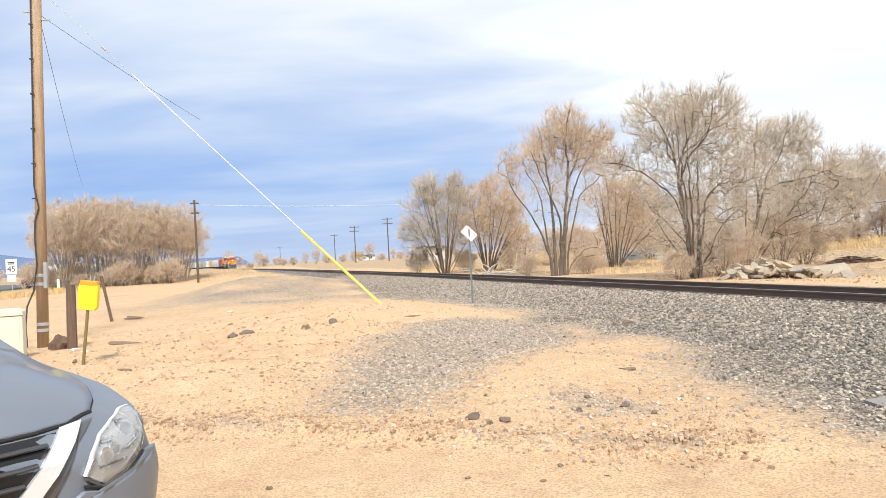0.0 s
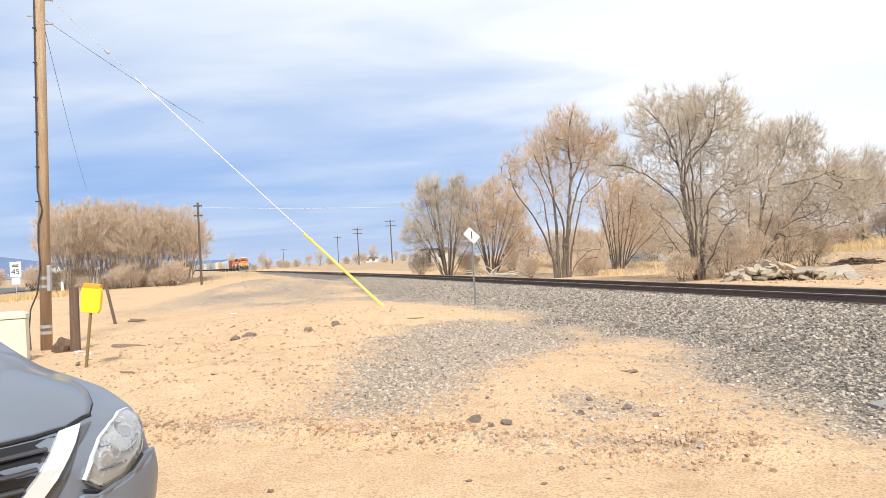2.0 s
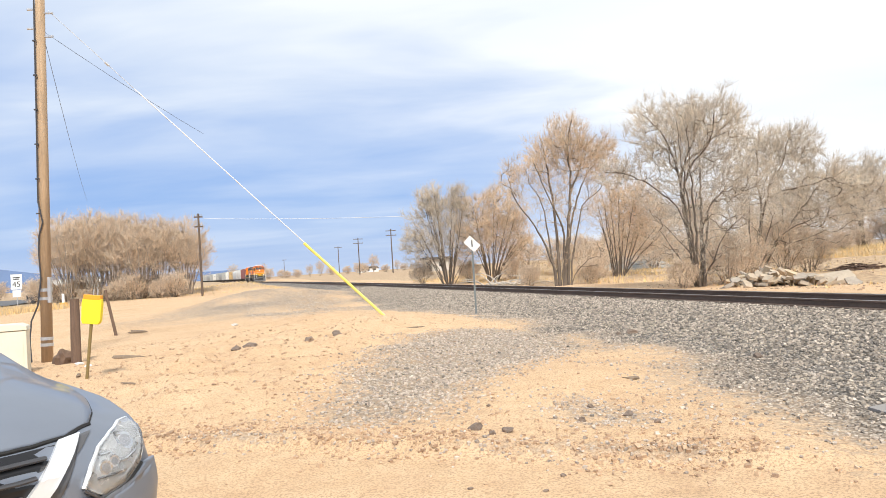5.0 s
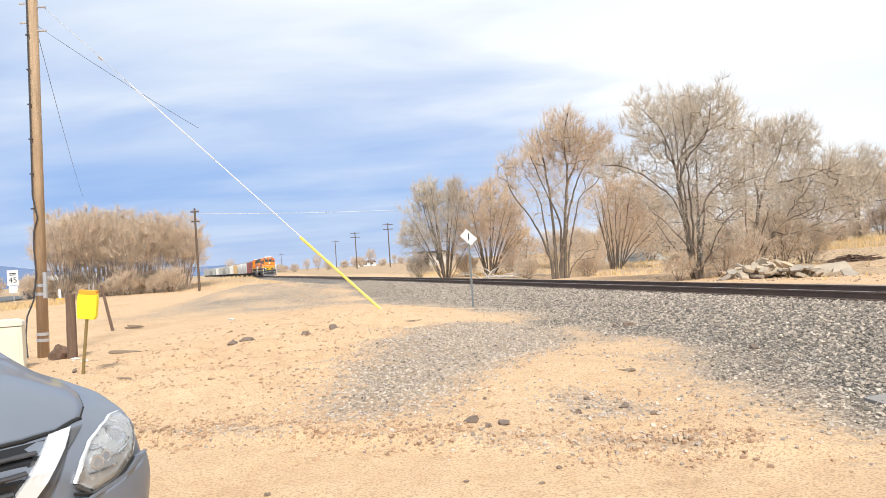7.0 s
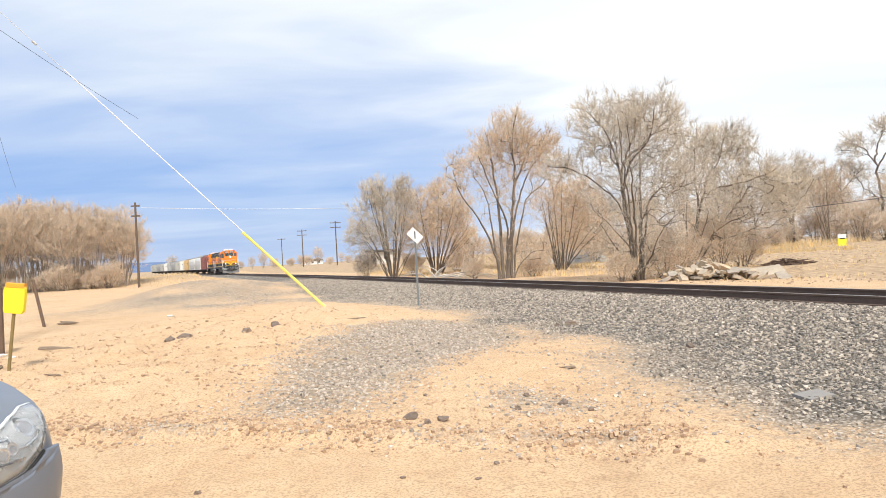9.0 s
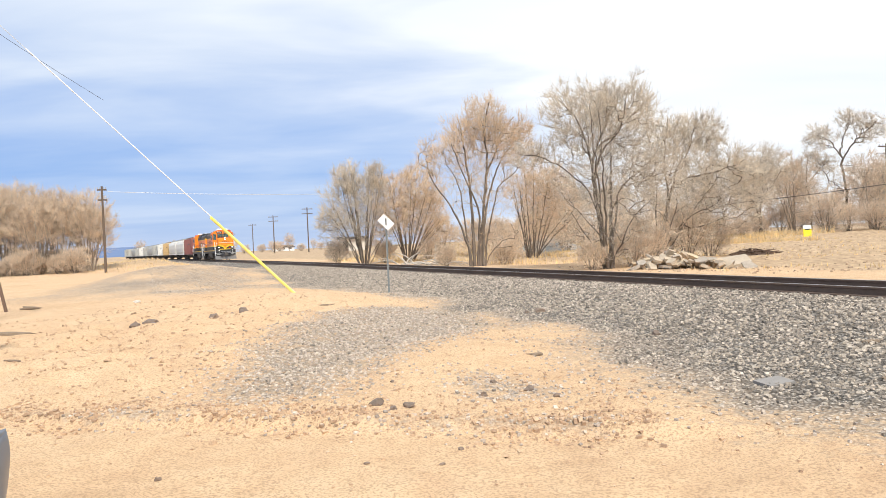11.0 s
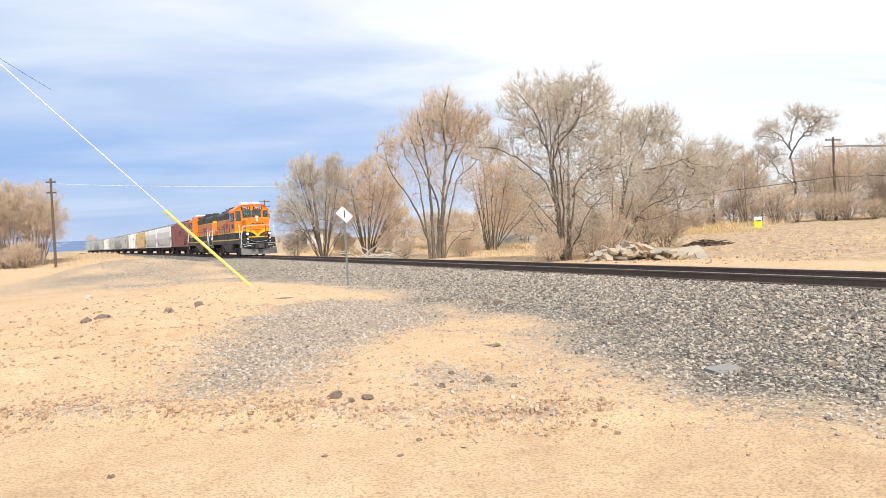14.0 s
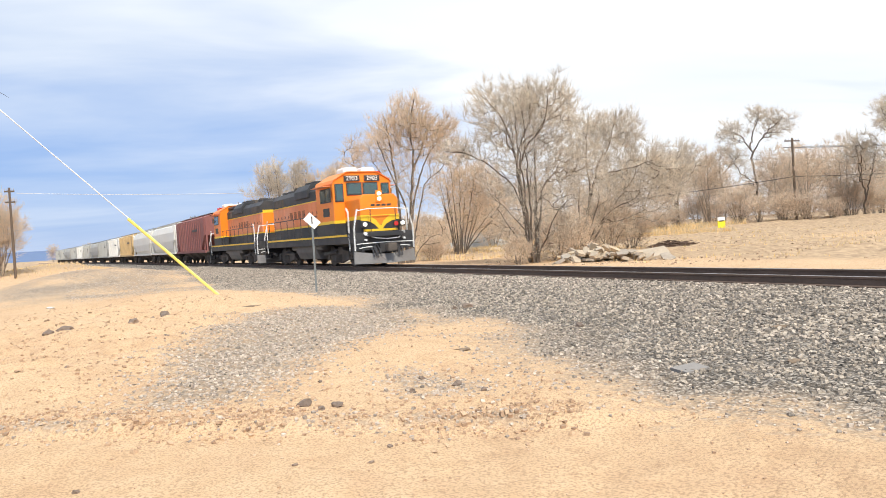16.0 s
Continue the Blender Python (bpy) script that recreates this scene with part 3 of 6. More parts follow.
def tubes(name, segs, sides, mat):
    """Tapered tubes for an array of rows: start, end, radii."""
    S = np.asarray(segs, float)
    a, b, r0, r1 = S[:, :3], S[:, 3:6], S[:, 6], S[:, 7]
    d = b - a
    d /= np.linalg.norm(d, axis=1)[:, None] + 1e-9
    ref = np.where(np.abs(d[:, 2:3]) > 0.9, [[1.0, 0, 0]], [[0, 0, 1.0]])
    u = np.cross(d, ref)
    u /= np.linalg.norm(u, axis=1)[:, None] + 1e-9
    w = np.cross(d, u)
    ang = np.arange(sides) * 2 * np.pi / sides
    ring = np.cos(ang)[None, :, None] * u[:, None] + np.sin(ang)[None, :, None] * w[:, None]
    P = np.concatenate([a[:, None] + ring * r0[:, None, None], b[:, None] + ring * r1[:, None, None]], 1).reshape(-1, 3)
    k = np.arange(sides)
    f = np.stack([k, (k + 1) % sides, (k + 1) % sides + sides, k + sides], 1)
    quads = (np.arange(len(S))[:, None, None] * 2 * sides + f[None]).reshape(-1, 4)
    return quads_mesh(name, P, quads, mat, True)


def tree_rows(seed, limbs, lobes, points, twigs, twig_len=0.6, wob=0.06, upright=0.5, tip=0.006, fan=0, bend=0.5, outer=1.2):
    """Skeleton of a bare tree: main limbs, then shoots that reach out from them to fill the crown's lobes, then fine twigs.
    limbs: (depth at the tip, ((x, z), ...)); lobes: (x, y, z, rx, ry, rz, share). Returns rows of start, end, radii."""
    rng = np.random.default_rng(seed)
    cap = 60000
    P, D, up = np.zeros((cap, 3)), np.zeros((cap, 3)), np.full(cap, -1)
    floor_r = np.zeros(cap)
    n = 0

    def put(p, d, parent, r=0.0):
        nonlocal n
        P[n], D[n], up[n], floor_r[n] = p, d / (np.linalg.norm(d) + 1e-9), parent, r
        n += 1
        return n - 1

    def reach(start, goal, step, shake, r0=0.0, r1=0.0):
        a, d0 = P[start].copy(), D[start].copy()
        span = np.linalg.norm(goal - a)
        m = max(2, int(span / step))
        last, prev = start, a
        for i in range(1, m + 1):
            u = i / m
            straight = a + (goal - a) * u
            bow = d0 * span * bend * u * (1 - u) * (1 - u) * 1.6
            p = straight + bow + rng.normal(0, shake * step, 3) * (u < 0.99)
            last = put(p, p - prev, last, r0 + (r1 - r0) * u)
            prev = p
        return last

    total = np.array([l[6] for l in lobes], float)
    for depth, line in limbs:
        pts = [np.array([x, depth * k / (len(line) - 1), z]) for k, (x, z) in enumerate(line)]
        thick = 0.014 * max(p[2] for p in pts) * (1.0 if pts[0][2] < 1 else 0.55)
        if n and pts[0][2] > 1:
            first = int(np.argmin(((P[:n] - pts[0]) ** 2).sum(1)))
        else:
            first = put(pts[0] - np.array([0, 0, 0.6]), pts[1] - pts[0], -1, thick)
        for k, p in enumerate(pts[0 if pts[0][2] < 1 else 1:]):
            first = reach(first, p, 0.35, wob, thick * (1 - 0.8 * k / len(pts)), thick * (1 - 0.8 * (k + 1) / len(pts)))
    for i in range(fan):
        L = lobes[rng.choice(len(lobes), p=total / total.sum())]
        v = rng.normal(0, 1, 3)
        v[2] = abs(v[2]) * 0.8
        v /= np.linalg.norm(v)
        goal = np.array(L[:3]) + v * np.array(L[3:6]) * 0.8
        a = math.atan2(goal[1], goal[0])
        foot = np.array([math.cos(a) * 0.22, math.sin(a) * 0.22, -0.5]) * rng.uniform(0.4, 1.2)
        root = put(foot, np.array([goal[0] * 0.12, goal[1] * 0.12, 1.0]), -1, goal[2] * 0.009)
        reach(root, goal, 0.4, wob, goal[2] * 0.0095, 0.012)
    # goals inside the lobes, denser towards the outside and in clumps
    goals = []
    for L, share in zip(lobes, total / total.sum()):
        k = int(points * share)
        v = rng.normal(0, 1, (k, 3))
        v /= np.linalg.norm(v, axis=1)[:, None]
        rad = rng.uniform(0, 1, (k, 1)) ** 0.42
        lumpy = 1 + 0.13 * np.sin(v[:, :1] * 5 + seed) + 0.13 * np.sin(v[:, 2:] * 7 + v[:, 1:2] * 4 + seed * 2)
        goals.append(np.array(L[:3]) + v * rad * lumpy * np.array(L[3:6]))
    goals = np.concatenate(goals)
    goals = goals[goals[:, 2] > 0.25]
    near = np.min(((goals[:, None, :] - P[None, :n:3]) ** 2).sum(2), 1)
    for g in goals[np.argsort(near)]:
        w = g - P[:n]
        d = np.sqrt((w * w).sum(1)) + 1e-6
        cosine = (w * D[:n]).sum(1) / d
        best = int(np.argmin(d * (1.55 - 0.55 * cosine) + np.where(w[:, 2] < -0.2, 0.5, 0.0)))
        if d[best] > 0.12 and n < cap - 60:
            reach(best, g, 0.38, wob * 1.6)
    p_, d_, parent = P[:n], D[:n], up[:n]
    load = np.zeros(n)
    leaf = np.ones(n, bool)
    leaf[parent[parent >= 0]] = False
    load[leaf] = tip ** 2.3
    for i in range(n - 1, -1, -1):
        if parent[i] >= 0:
            load[parent[i]] += load[i]
    rad = np.maximum(load ** (1 / 2.3), floor_r[:n])
    kids = parent >= 0
    a, b = p_[parent[kids]], p_[kids]
    rows = np.concatenate([a, b, np.minimum(rad[parent[kids]], rad[kids] * 1.5)[:, None], rad[kids][:, None]], 1)
    # fine twigs, most of them from the ends of the shoots
    slim = np.where(rad < 0.028)[0]
    out_there = np.linalg.norm(p_[slim] - np.array([0, 0, p_[:, 2].max() * 0.2]), axis=1) ** outer
    pick = rng.choice(slim, twigs, p=out_there / out_there.sum())
    mid = np.average([l[:3] for l in lobes], axis=0, weights=total)
    out = p_[pick] - mid
    out /= np.linalg.norm(out, axis=1)[:, None] + 1e-6
    way = d_[pick] * 0.7 + out * 0.35 + rng.normal(0, 0.42, (twigs, 3)) + np.array([0, 0, upright])
    way /= np.linalg.norm(way, axis=1)[:, None]
    size = twig_len * rng.uniform(0.45, 1.25, twigs)[:, None]
    foot = p_[pick]
    joint = foot + way * size * 0.5
    end = joint + (way + rng.normal(0, 0.22, (twigs, 3)) + np.array([0, 0, upright * 0.25])) * size * 0.5
    r = tip * rng.uniform(0.75, 1.1, twigs)
    fine = np.concatenate([np.concatenate([foot, joint, r[:, None], r[:, None] * 0.85], 1), np.concatenate([joint, end, r[:, None] * 0.85, r[:, None] * 0.55], 1)])
    return rows, fine


def tree(name, label, spec, twig, m=None, group="", bark=None):
    rows, fine = tree_rows(**spec)
    t = thing(name, label, "tree", m, group)
    small = rows[:, 6] < spec.get("tip", 0.006) * 1.7
    for nm, me in (("trunk", tubes("trunk", rows[~small], 5, bark or BARK)), ("crown", tubes("crown", np.concatenate([rows[small], fine]), 3, twig))):
        ob = new(nm, me)
        ob.parent = t
    return t


def stand(x, y, turn=0.0, lower=0.0, size=1.0):
    return pose(x, y, z_at(x, y) - lower, 0, 0, turn) @ Matrix.Scale(size, 4)


def build_trees():
    group = "bare trees behind the track"
    # the wide crooked tree beside the rubble: forked leaning trunk, one long arm, skirt of low twigs
    tree("bare_tree", "wide bare grey-brown tree with a leaning forked trunk", dict(
        seed=11, points=2300, fan=6, twigs=17500, twig_len=0.5, wob=0.09, upright=0.35,
        limbs=[(0.3, ((-0.05, 0.1), (-0.24, 1.9), (-0.46, 3.7), (-0.57, 4.8), (-0.87, 6.1), (-1.3, 7.2), (-2.1, 8.1))),
               (-0.5, ((-0.57, 4.76), (-0.28, 5.8), (0.13, 6.6), (0.23, 7.5), (0.12, 8.4))),
               (0.9, ((-0.3, 5.6), (0.47, 6.2), (1.22, 7.0), (2.0, 7.7))), (-1.4, ((-0.5, 4.2), (-0.2, 5.2), (0.7, 6.2), (1.0, 7.4))), (1.5, ((-0.57, 4.76), (-1.0, 5.8), (-0.8, 7.2))),
               (-0.8, ((-0.29, 2.44), (-0.76, 3.6), (-1.57, 4.45), (-2.66, 5.2), (-3.8, 5.45))),
               (0.6, ((0.12, 0.1), (0.37, 2.1), (0.49, 3.4), (1.07, 4.1), (1.9, 4.6))),
               (-1.5, ((0.2, 0.1), (0.7, 1.4), (1.2, 2.4), (1.9, 3.0))), (1.6, ((0.1, 0.1), (-0.4, 1.6), (-1.2, 2.6), (-1.9, 3.2)))],
        lobes=[(-0.1, 0, 6.9, 2.65, 2.5, 1.75, 1.0), (-0.2, 0, 4.5, 2.5, 2.4, 1.6, 0.6), (0.0, 0, 2.3, 2.1, 2.0, 1.9, 0.95), (-3.0, -0.6, 5.4, 1.2, 0.9, 0.7, 0.1), (1.9, 0.3, 4.2, 1.5, 1.6, 1.6, 0.35)]), TWIG_GREY, stand(11.3, 33.2, -18.8), group)
    tree("bare_tree", "bare grey-brown tree sprawling behind the rubble", dict(
        seed=23, points=1700, fan=5, twigs=14000, twig_len=0.55, wob=0.08, upright=0.4,
        limbs=[(0.5, ((0.2, 0.1), (0.7, 2.3), (1.17, 4.3), (1.9, 5.6), (2.4, 7.4))), (-0.8, ((2.0, 3.5), (3.2, 4.4), (4.5, 4.9))), (-0.4, ((0.5, 2.3), (0.7, 5.2), (0.95, 7.3))), (1.2, ((0.0, 0.1), (-0.5, 2.0), (-0.8, 4.2))), (-1.2, ((0.4, 0.1), (1.6, 2.0), (3.2, 2.8)))],
        lobes=[(1.6, 0, 4.0, 3.1, 2.5, 2.5, 1.0), (0.8, 0, 6.3, 1.3, 1.4, 1.2, 0.25), (2.4, 0.4, 6.4, 1.2, 1.3, 1.2, 0.25), (0.8, 0, 2.0, 2.6, 2.2, 1.8, 0.5), (4.3, 0, 3.6, 1.5, 1.6, 2.0, 0.35)]), TWIG_GREY, stand(15.2, 37.5, -22), group)
    # the tall tree of many upright stems
    tree("bare_tree", "tall multi-stemmed bare tree with tan twigs", dict(
        seed=5, points=1900, twigs=12500, twig_len=0.55, wob=0.06, upright=0.7,
        limbs=[(-0.4, ((-0.4, 0.1), (-0.96, 2.5), (-1.57, 3.8), (-2.5, 5.2), (-2.95, 6.7))), (0.7, ((-0.23, 0.1), (-0.24, 3.2), (-0.43, 5.9), (-0.65, 8.0), (-0.9, 9.2))), (-0.6, ((0.1, 0.1), (0.44, 3.1), (0.76, 5.8), (0.72, 8.2), (1.1, 10.0))), (0.5, ((0.45, 0.1), (0.95, 3.1), (1.4, 4.8), (2.4, 5.6))),
               (1.0, ((0.7, 5.5), (1.14, 6.5), (1.74, 8.2), (2.6, 9.2))), (-1.6, ((0.0, 0.1), (0.2, 3.0), (-0.6, 5.4), (-1.3, 7.4))), (1.8, ((0.3, 0.1), (0.6, 3.4), (1.4, 6.0), (2.6, 7.8))), (-0.9, ((0.5, 0.1), (1.5, 1.5), (2.9, 1.5))), (0.9, ((-0.5, 0.1), (-0.7, 2.4), (-0.9, 4.6), (-1.8, 6.6)))],
        lobes=[(0.7, 0, 8.2, 1.3, 1.6, 2.1, 0.8), (2.3, 0, 7.4, 1.4, 1.5, 1.7, 0.6), (-0.9, 0, 7.6, 1.1, 1.3, 1.6, 0.4), (-2.6, -0.3, 6.6, 0.9, 1.0, 1.3, 0.2), (0.2, 0, 4.9, 2.2, 2.0, 2.2, 0.6), (1.0, 0, 1.8, 2.0, 1.5, 1.0, 0.2)]), TWIG, stand(7.0, 45.0, -8.8), group)
    tree("bare_tree", "low rounded bare tree with golden twigs", dict(seed=8, points=1200, twigs=13000, twig_len=0.6, limbs=[], fan=14, upright=0.3, lobes=[(0.8, 0, 4.5, 2.6, 2.4, 2.7, 1.0), (1.8, 0, 2.8, 2.6, 2.2, 2.0, 0.5)]), TWIG, stand(12.0, 52.0, -13), group)
    # the two rounded ones
    tree("bare_tree", "rounded bare tree with dense golden twigs", dict(seed=31, points=1800, twigs=18500, twig_len=0.62, limbs=[], fan=34, wob=0.05, upright=0.5, tip=0.0065,
        lobes=[(0.3, 0, 4.9, 3.3, 3.0, 3.1, 1.0), (0.6, 0, 3.2, 3.5, 3.0, 2.2, 0.75)]), TWIG, stand(3.6, 62.0, -3.3), group)
    tree("bare_tree", "ragged rounded bare tree with pale tan twigs", dict(seed=37, points=1500, twigs=15000, twig_len=0.62, limbs=[], fan=26, wob=0.06, upright=0.45, tip=0.0065,
        lobes=[(-0.3, 0, 4.4, 2.9, 2.8, 2.7, 1.0), (-0.2, 0, 2.8, 3.2, 2.6, 1.7, 0.5), (-1.1, 0, 6.9, 1.1, 1.2, 1.4, 0.22), (1.0, 0, 6.6, 1.0, 1.2, 1.5, 0.22), (-2.0, 0, 3.6, 1.7, 1.5, 1.4, 0.25)]), TWIG_GREY, stand(0.0, 61.0, 0), group)
    # clump across the road on the other side of the line
    clump = tree("bare_tree", "vase-shaped bare tan tree in a dense clump", dict(seed=41, points=900, twigs=8000, twig_len=0.8, limbs=[], fan=16, wob=0.05, upright=0.7, tip=0.010,
        lobes=[(0, 0, 6.2, 3.4, 3.2, 3.0, 1.0), (0, 0, 4.0, 3.0, 2.8, 2.4, 0.35)]), PALE_TWIG, stand(-41.3, 80, 0), "clump of bare trees", PALE_BARK)
    for x, y, turn, size in [(-38.9, 81, 150, 1.02), (-36.9, 82.5, 220, 1.0), (-42.9, 84, 300, 0.98), (-39.8, 86, 20, 1.04), (-35.2, 85, 110, 0.98), (-32.6, 83, 190, 0.92), (-30.2, 84, 260, 0.90), (-29.4, 83.5, 40, 0.74), (-34, 81, 330, 0.85)]:
        copy_thing(clump, stand(x, y, turn, 0, size))
    # wood beyond the field: gnarled cottonwoods, upright trees, brush
    edge = "wood beyond the field"
    oak = tree("bare_tree", "gnarled bare cottonwood with open crooked limbs", dict(seed=53, points=620, twigs=4200, twig_len=0.8, wob=0.26, upright=0.25, tip=0.013,
        limbs=[(0.4, ((0, 0.1), (0.2, 3.0), (-0.2, 6.5), (-0.4, 9.5), (-1.6, 11.6), (-3.6, 12.6))), (-0.8, ((-0.4, 9.0), (0.6, 10.6), (2.2, 12.2), (3.4, 13.4))), (1.2, ((-0.4, 9.5), (-0.2, 11.5), (0.6, 14.2))), (-1.5, ((0.1, 4.5), (-2.0, 6.8), (-3.2, 8.6))), (1.5, ((0.0, 5.5), (2.2, 7.2), (3.8, 8.4)))],
        lobes=[(-2.6, 0, 12.0, 2.6, 2.4, 1.8, 0.8), (2.6, 0, 12.6, 2.6, 2.4, 2.0, 0.9), (0.3, 0, 14.0, 1.8, 1.6, 1.4, 0.4), (0, 0, 7.4, 3.8, 3.2, 2.4, 0.8), (0, 0, 3.6, 2.8, 2.4, 2.4, 0.5)]), TWIG_GREY, stand(60.6, 87.2, -34), edge)
    ash = tree("bare_tree", "dark-limbed bare tree with an open crown", dict(seed=59, points=420, twigs=3400, twig_len=0.9, wob=0.22, upright=0.35, tip=0.012,
        limbs=[(0.5, ((0, 0.1), (0.1, 2.6), (-0.9, 5.0), (-1.9, 7.6), (-2.2, 9.8))), (-0.9, ((0.1, 2.4), (0.6, 5.0), (0.3, 8.0), (1.0, 10.4))), (1.3, ((0.4, 4.2), (1.8, 6.2), (2.8, 8.8))), (-1.2, ((-0.5, 4.2), (-2.2, 5.0), (-3.4, 5.4)))],
        lobes=[(-1.6, 0, 8.0, 2.0, 2.2, 2.4, 0.8), (1.4, 0, 8.4, 2.1, 2.2, 2.5, 0.9), (0, 0, 5.6, 3.2, 2.8, 1.8, 0.5)]), TWIG_GREY, stand(48.2, 86, -30), edge)
    full = tree("bare_tree", "dense bare tree with upright tan twigs", dict(seed=67, points=520, twigs=3600, twig_len=0.9, limbs=[], fan=9, wob=0.12, upright=0.5, tip=0.011,
        lobes=[(0, 0, 6.0, 2.9, 2.8, 3.4, 1.0), (0.6, 0, 3.2, 2.8, 2.6, 2.0, 0.4)]), PALE_TWIG, stand(68, 88, 0), edge, PALE_BARK)
    shrub = tree("bare_shrub", "dense thicket of bare tan brush", dict(seed=61, points=330, twigs=4200, twig_len=0.8, limbs=[], fan=16, wob=0.1, upright=0.5, tip=0.009,
        lobes=[(0, 0, 2.2, 2.4, 2.2, 2.1, 1.0)]), PALE_TWIG, stand(84, 92, 0), "bare brush at the field's edge")
    rng = random.Random(9)
    # bearing, distance, kind, size of those that stand out at the wood's edge
    for bearing, d, kind, size in [(24.8, 100, ash, 0.85), (27.0, 104, ash, 1.0), (29.3, 98, ash, 0.9), (31.6, 103, full, 1.05), (32.6, 110, oak, 0.72), (36.2, 104, full, 1.0), (38.0, 98, full, 0.92), (40.1, 105, full, 1.05), (41.5, 99, ash, 0.9), (43.2, 96, oak, 0.86), (45.5, 100, full, 1.0), (47.5, 96, oak, 0.95), (50, 96, full, 1.0), (53, 96, full, 1.1)]:
        a = radians(bearing)
        copy_thing(kind, stand(d * math.sin(a), d * math.cos(a), rng.uniform(0, 360), 0.1, size))
    for i in range(30):
        a = radians(13 + i * 1.5 + rng.uniform(-0.8, 0.8))
        d = rng.uniform(112, 145)
        copy_thing((full, ash, full)[rng.randrange(3)], stand(d * math.sin(a), d * math.cos(a), rng.uniform(0, 360), 0.1, rng.uniform(0.75, 1.0)))
    for i in range(48):
        a = radians(10 + i * 1.0 + rng.uniform(-0.6, 0.6))
        d = rng.uniform(95, 112)
        copy_thing(shrub, stand(d * math.sin(a), d * math.cos(a), rng.uniform(0, 360), 0.1, rng.uniform(0.5, 1.05)))
    # brush round the near trees' feet and along the far side of the line
    for i in range(16):
        copy_thing(shrub, stand(-44.0 + i * 0.95, 79.5 + (i * 7 % 5) * 0.8, rng.uniform(0, 360), 0.1, rng.uniform(0.35, 0.7)))
    for x, y, size in [(9.3, 46.5, 0.36), (5.2, 46.8, 0.30), (8.6, 45.2, 0.33), (1.8, 63.0, 0.42), (5.4, 61.5, 0.42), (12.6, 33.6, 0.42), (10.3, 32.6, 0.30), (13.6, 34.6, 0.5), (-2.2, 62, 0.42), (16.8, 37, 0.6), (19, 39, 0.5), (15, 66, 0.85), (20, 72, 0.9), (26, 74, 0.9), (31, 72, 0.9), (11, 72, 0.8), (8, 76, 0.8), (22, 62, 0.7), (25, 66, 0.7), (18.5, 44, 0.55)]:
        copy_thing(shrub, stand(x, y, rng.uniform(0, 360), 0.05, size))
    # low trees along the horizon up the line
    for i in range(26):
        a = radians(-16.5 + i * 0.72 + rng.uniform(-0.3, 0.3))
        d = rng.uniform(250, 380)
        copy_thing((full, shrub)[rng.randrange(2)], stand(d * math.sin(a), d * math.cos(a), rng.uniform(0, 360), 0.3, rng.uniform(0.5, 0.95)))
    for i in range(12):
        a = radians(-36 + i * 1.5 + rng.uniform(-0.5, 0.5))
        d = rng.uniform(150, 220)
        copy_thing(shrub, stand(d * math.sin(a), d * math.cos(a), rng.uniform(0, 360), 0.1, rng.uniform(0.7, 1.0)))


build_trees()


# ---- dry grass ----
def build_grass():
    rng = np.random.default_rng(12)
    straw = material("dry_grass", (0.66, 0.49, 0.27), 0.9, vary=0.3, scale=0.5, island=0.3)

    def blades(name, x, y, h, wide, label):
        n = len(x)
        a = rng.uniform(0, 2 * np.pi, n)
        tip = rng.normal(0, 0.3, (n, 2)) * h[:, None]
        z = height_at(x, y)
        dx, dy = np.cos(a) * wide, np.sin(a) * wide
        P = np.stack([np.stack([x - dx, y - dy, z - 0.03], 1), np.stack([x + dx, y + dy, z - 0.03], 1), np.stack([x + tip[:, 0], y + tip[:, 1], z + h], 1)], 1).reshape(-1, 3)
        me = quads_mesh(name, P, np.arange(3 * n).reshape(-1, 3), straw)
        tagged(new(name, me), label, "grass", kind="stuff")

    n = 15000
    a, d = rng.uniform(radians(16), radians(34), n), rng.uniform(80, 100, n)
    x, y = d * np.sin(a), d * np.cos(a)
    keep = value_noise(x, y, 5, 21) > 0.35
    blades("dry_grass", x[keep], y[keep], rng.uniform(0.3, 0.85, keep.sum()), 0.03, "tall straw-coloured dry grass along the field")
    n = 4000
    x, y = rng.normal(-27, 7, n), rng.normal(98, 9, n)
    s, q = track_sq(x, y)
    keep = q < -6
    blades("dry_grass", x[keep], y[keep], rng.uniform(0.1, 0.35, keep.sum()), 0.03, "straw-coloured dry grass on a hump by the line")
    n = 16000
    x, y = rng.uniform(-4, 22, n), rng.uniform(42, 90, n)
    s, q = track_sq(x, y)
    keep = (q > 6) & (value_noise(x, y, 4, 22) > 0.45)
    blades("dry_grass", x[keep], y[keep], rng.uniform(0.1, 0.4, keep.sum()), 0.022, "dry grass under the trees behind the line")
    n = 6000
    x, y = rng.uniform(-48, -32, n), rng.uniform(52, 66, n)
    blades("dry_grass", x, y, rng.uniform(0.3, 0.6, n), 0.03, "dry grass along the roadside verge")
    n = 14000
    a, d = rng.uniform(radians(16), radians(55), n), rng.uniform(30, 92, n)
    x, y = d * np.sin(a), d * np.cos(a)
    s, q = track_sq(x, y)
    keep = (q > 7) & (value_noise(x * 0.4, y, 1.6, 64) > 0.62)
    blades("dry_weeds", x[keep], y[keep], rng.uniform(0.05, 0.2, keep.sum()), 0.03, "low dry weeds and stubble on the rough field")


build_grass()


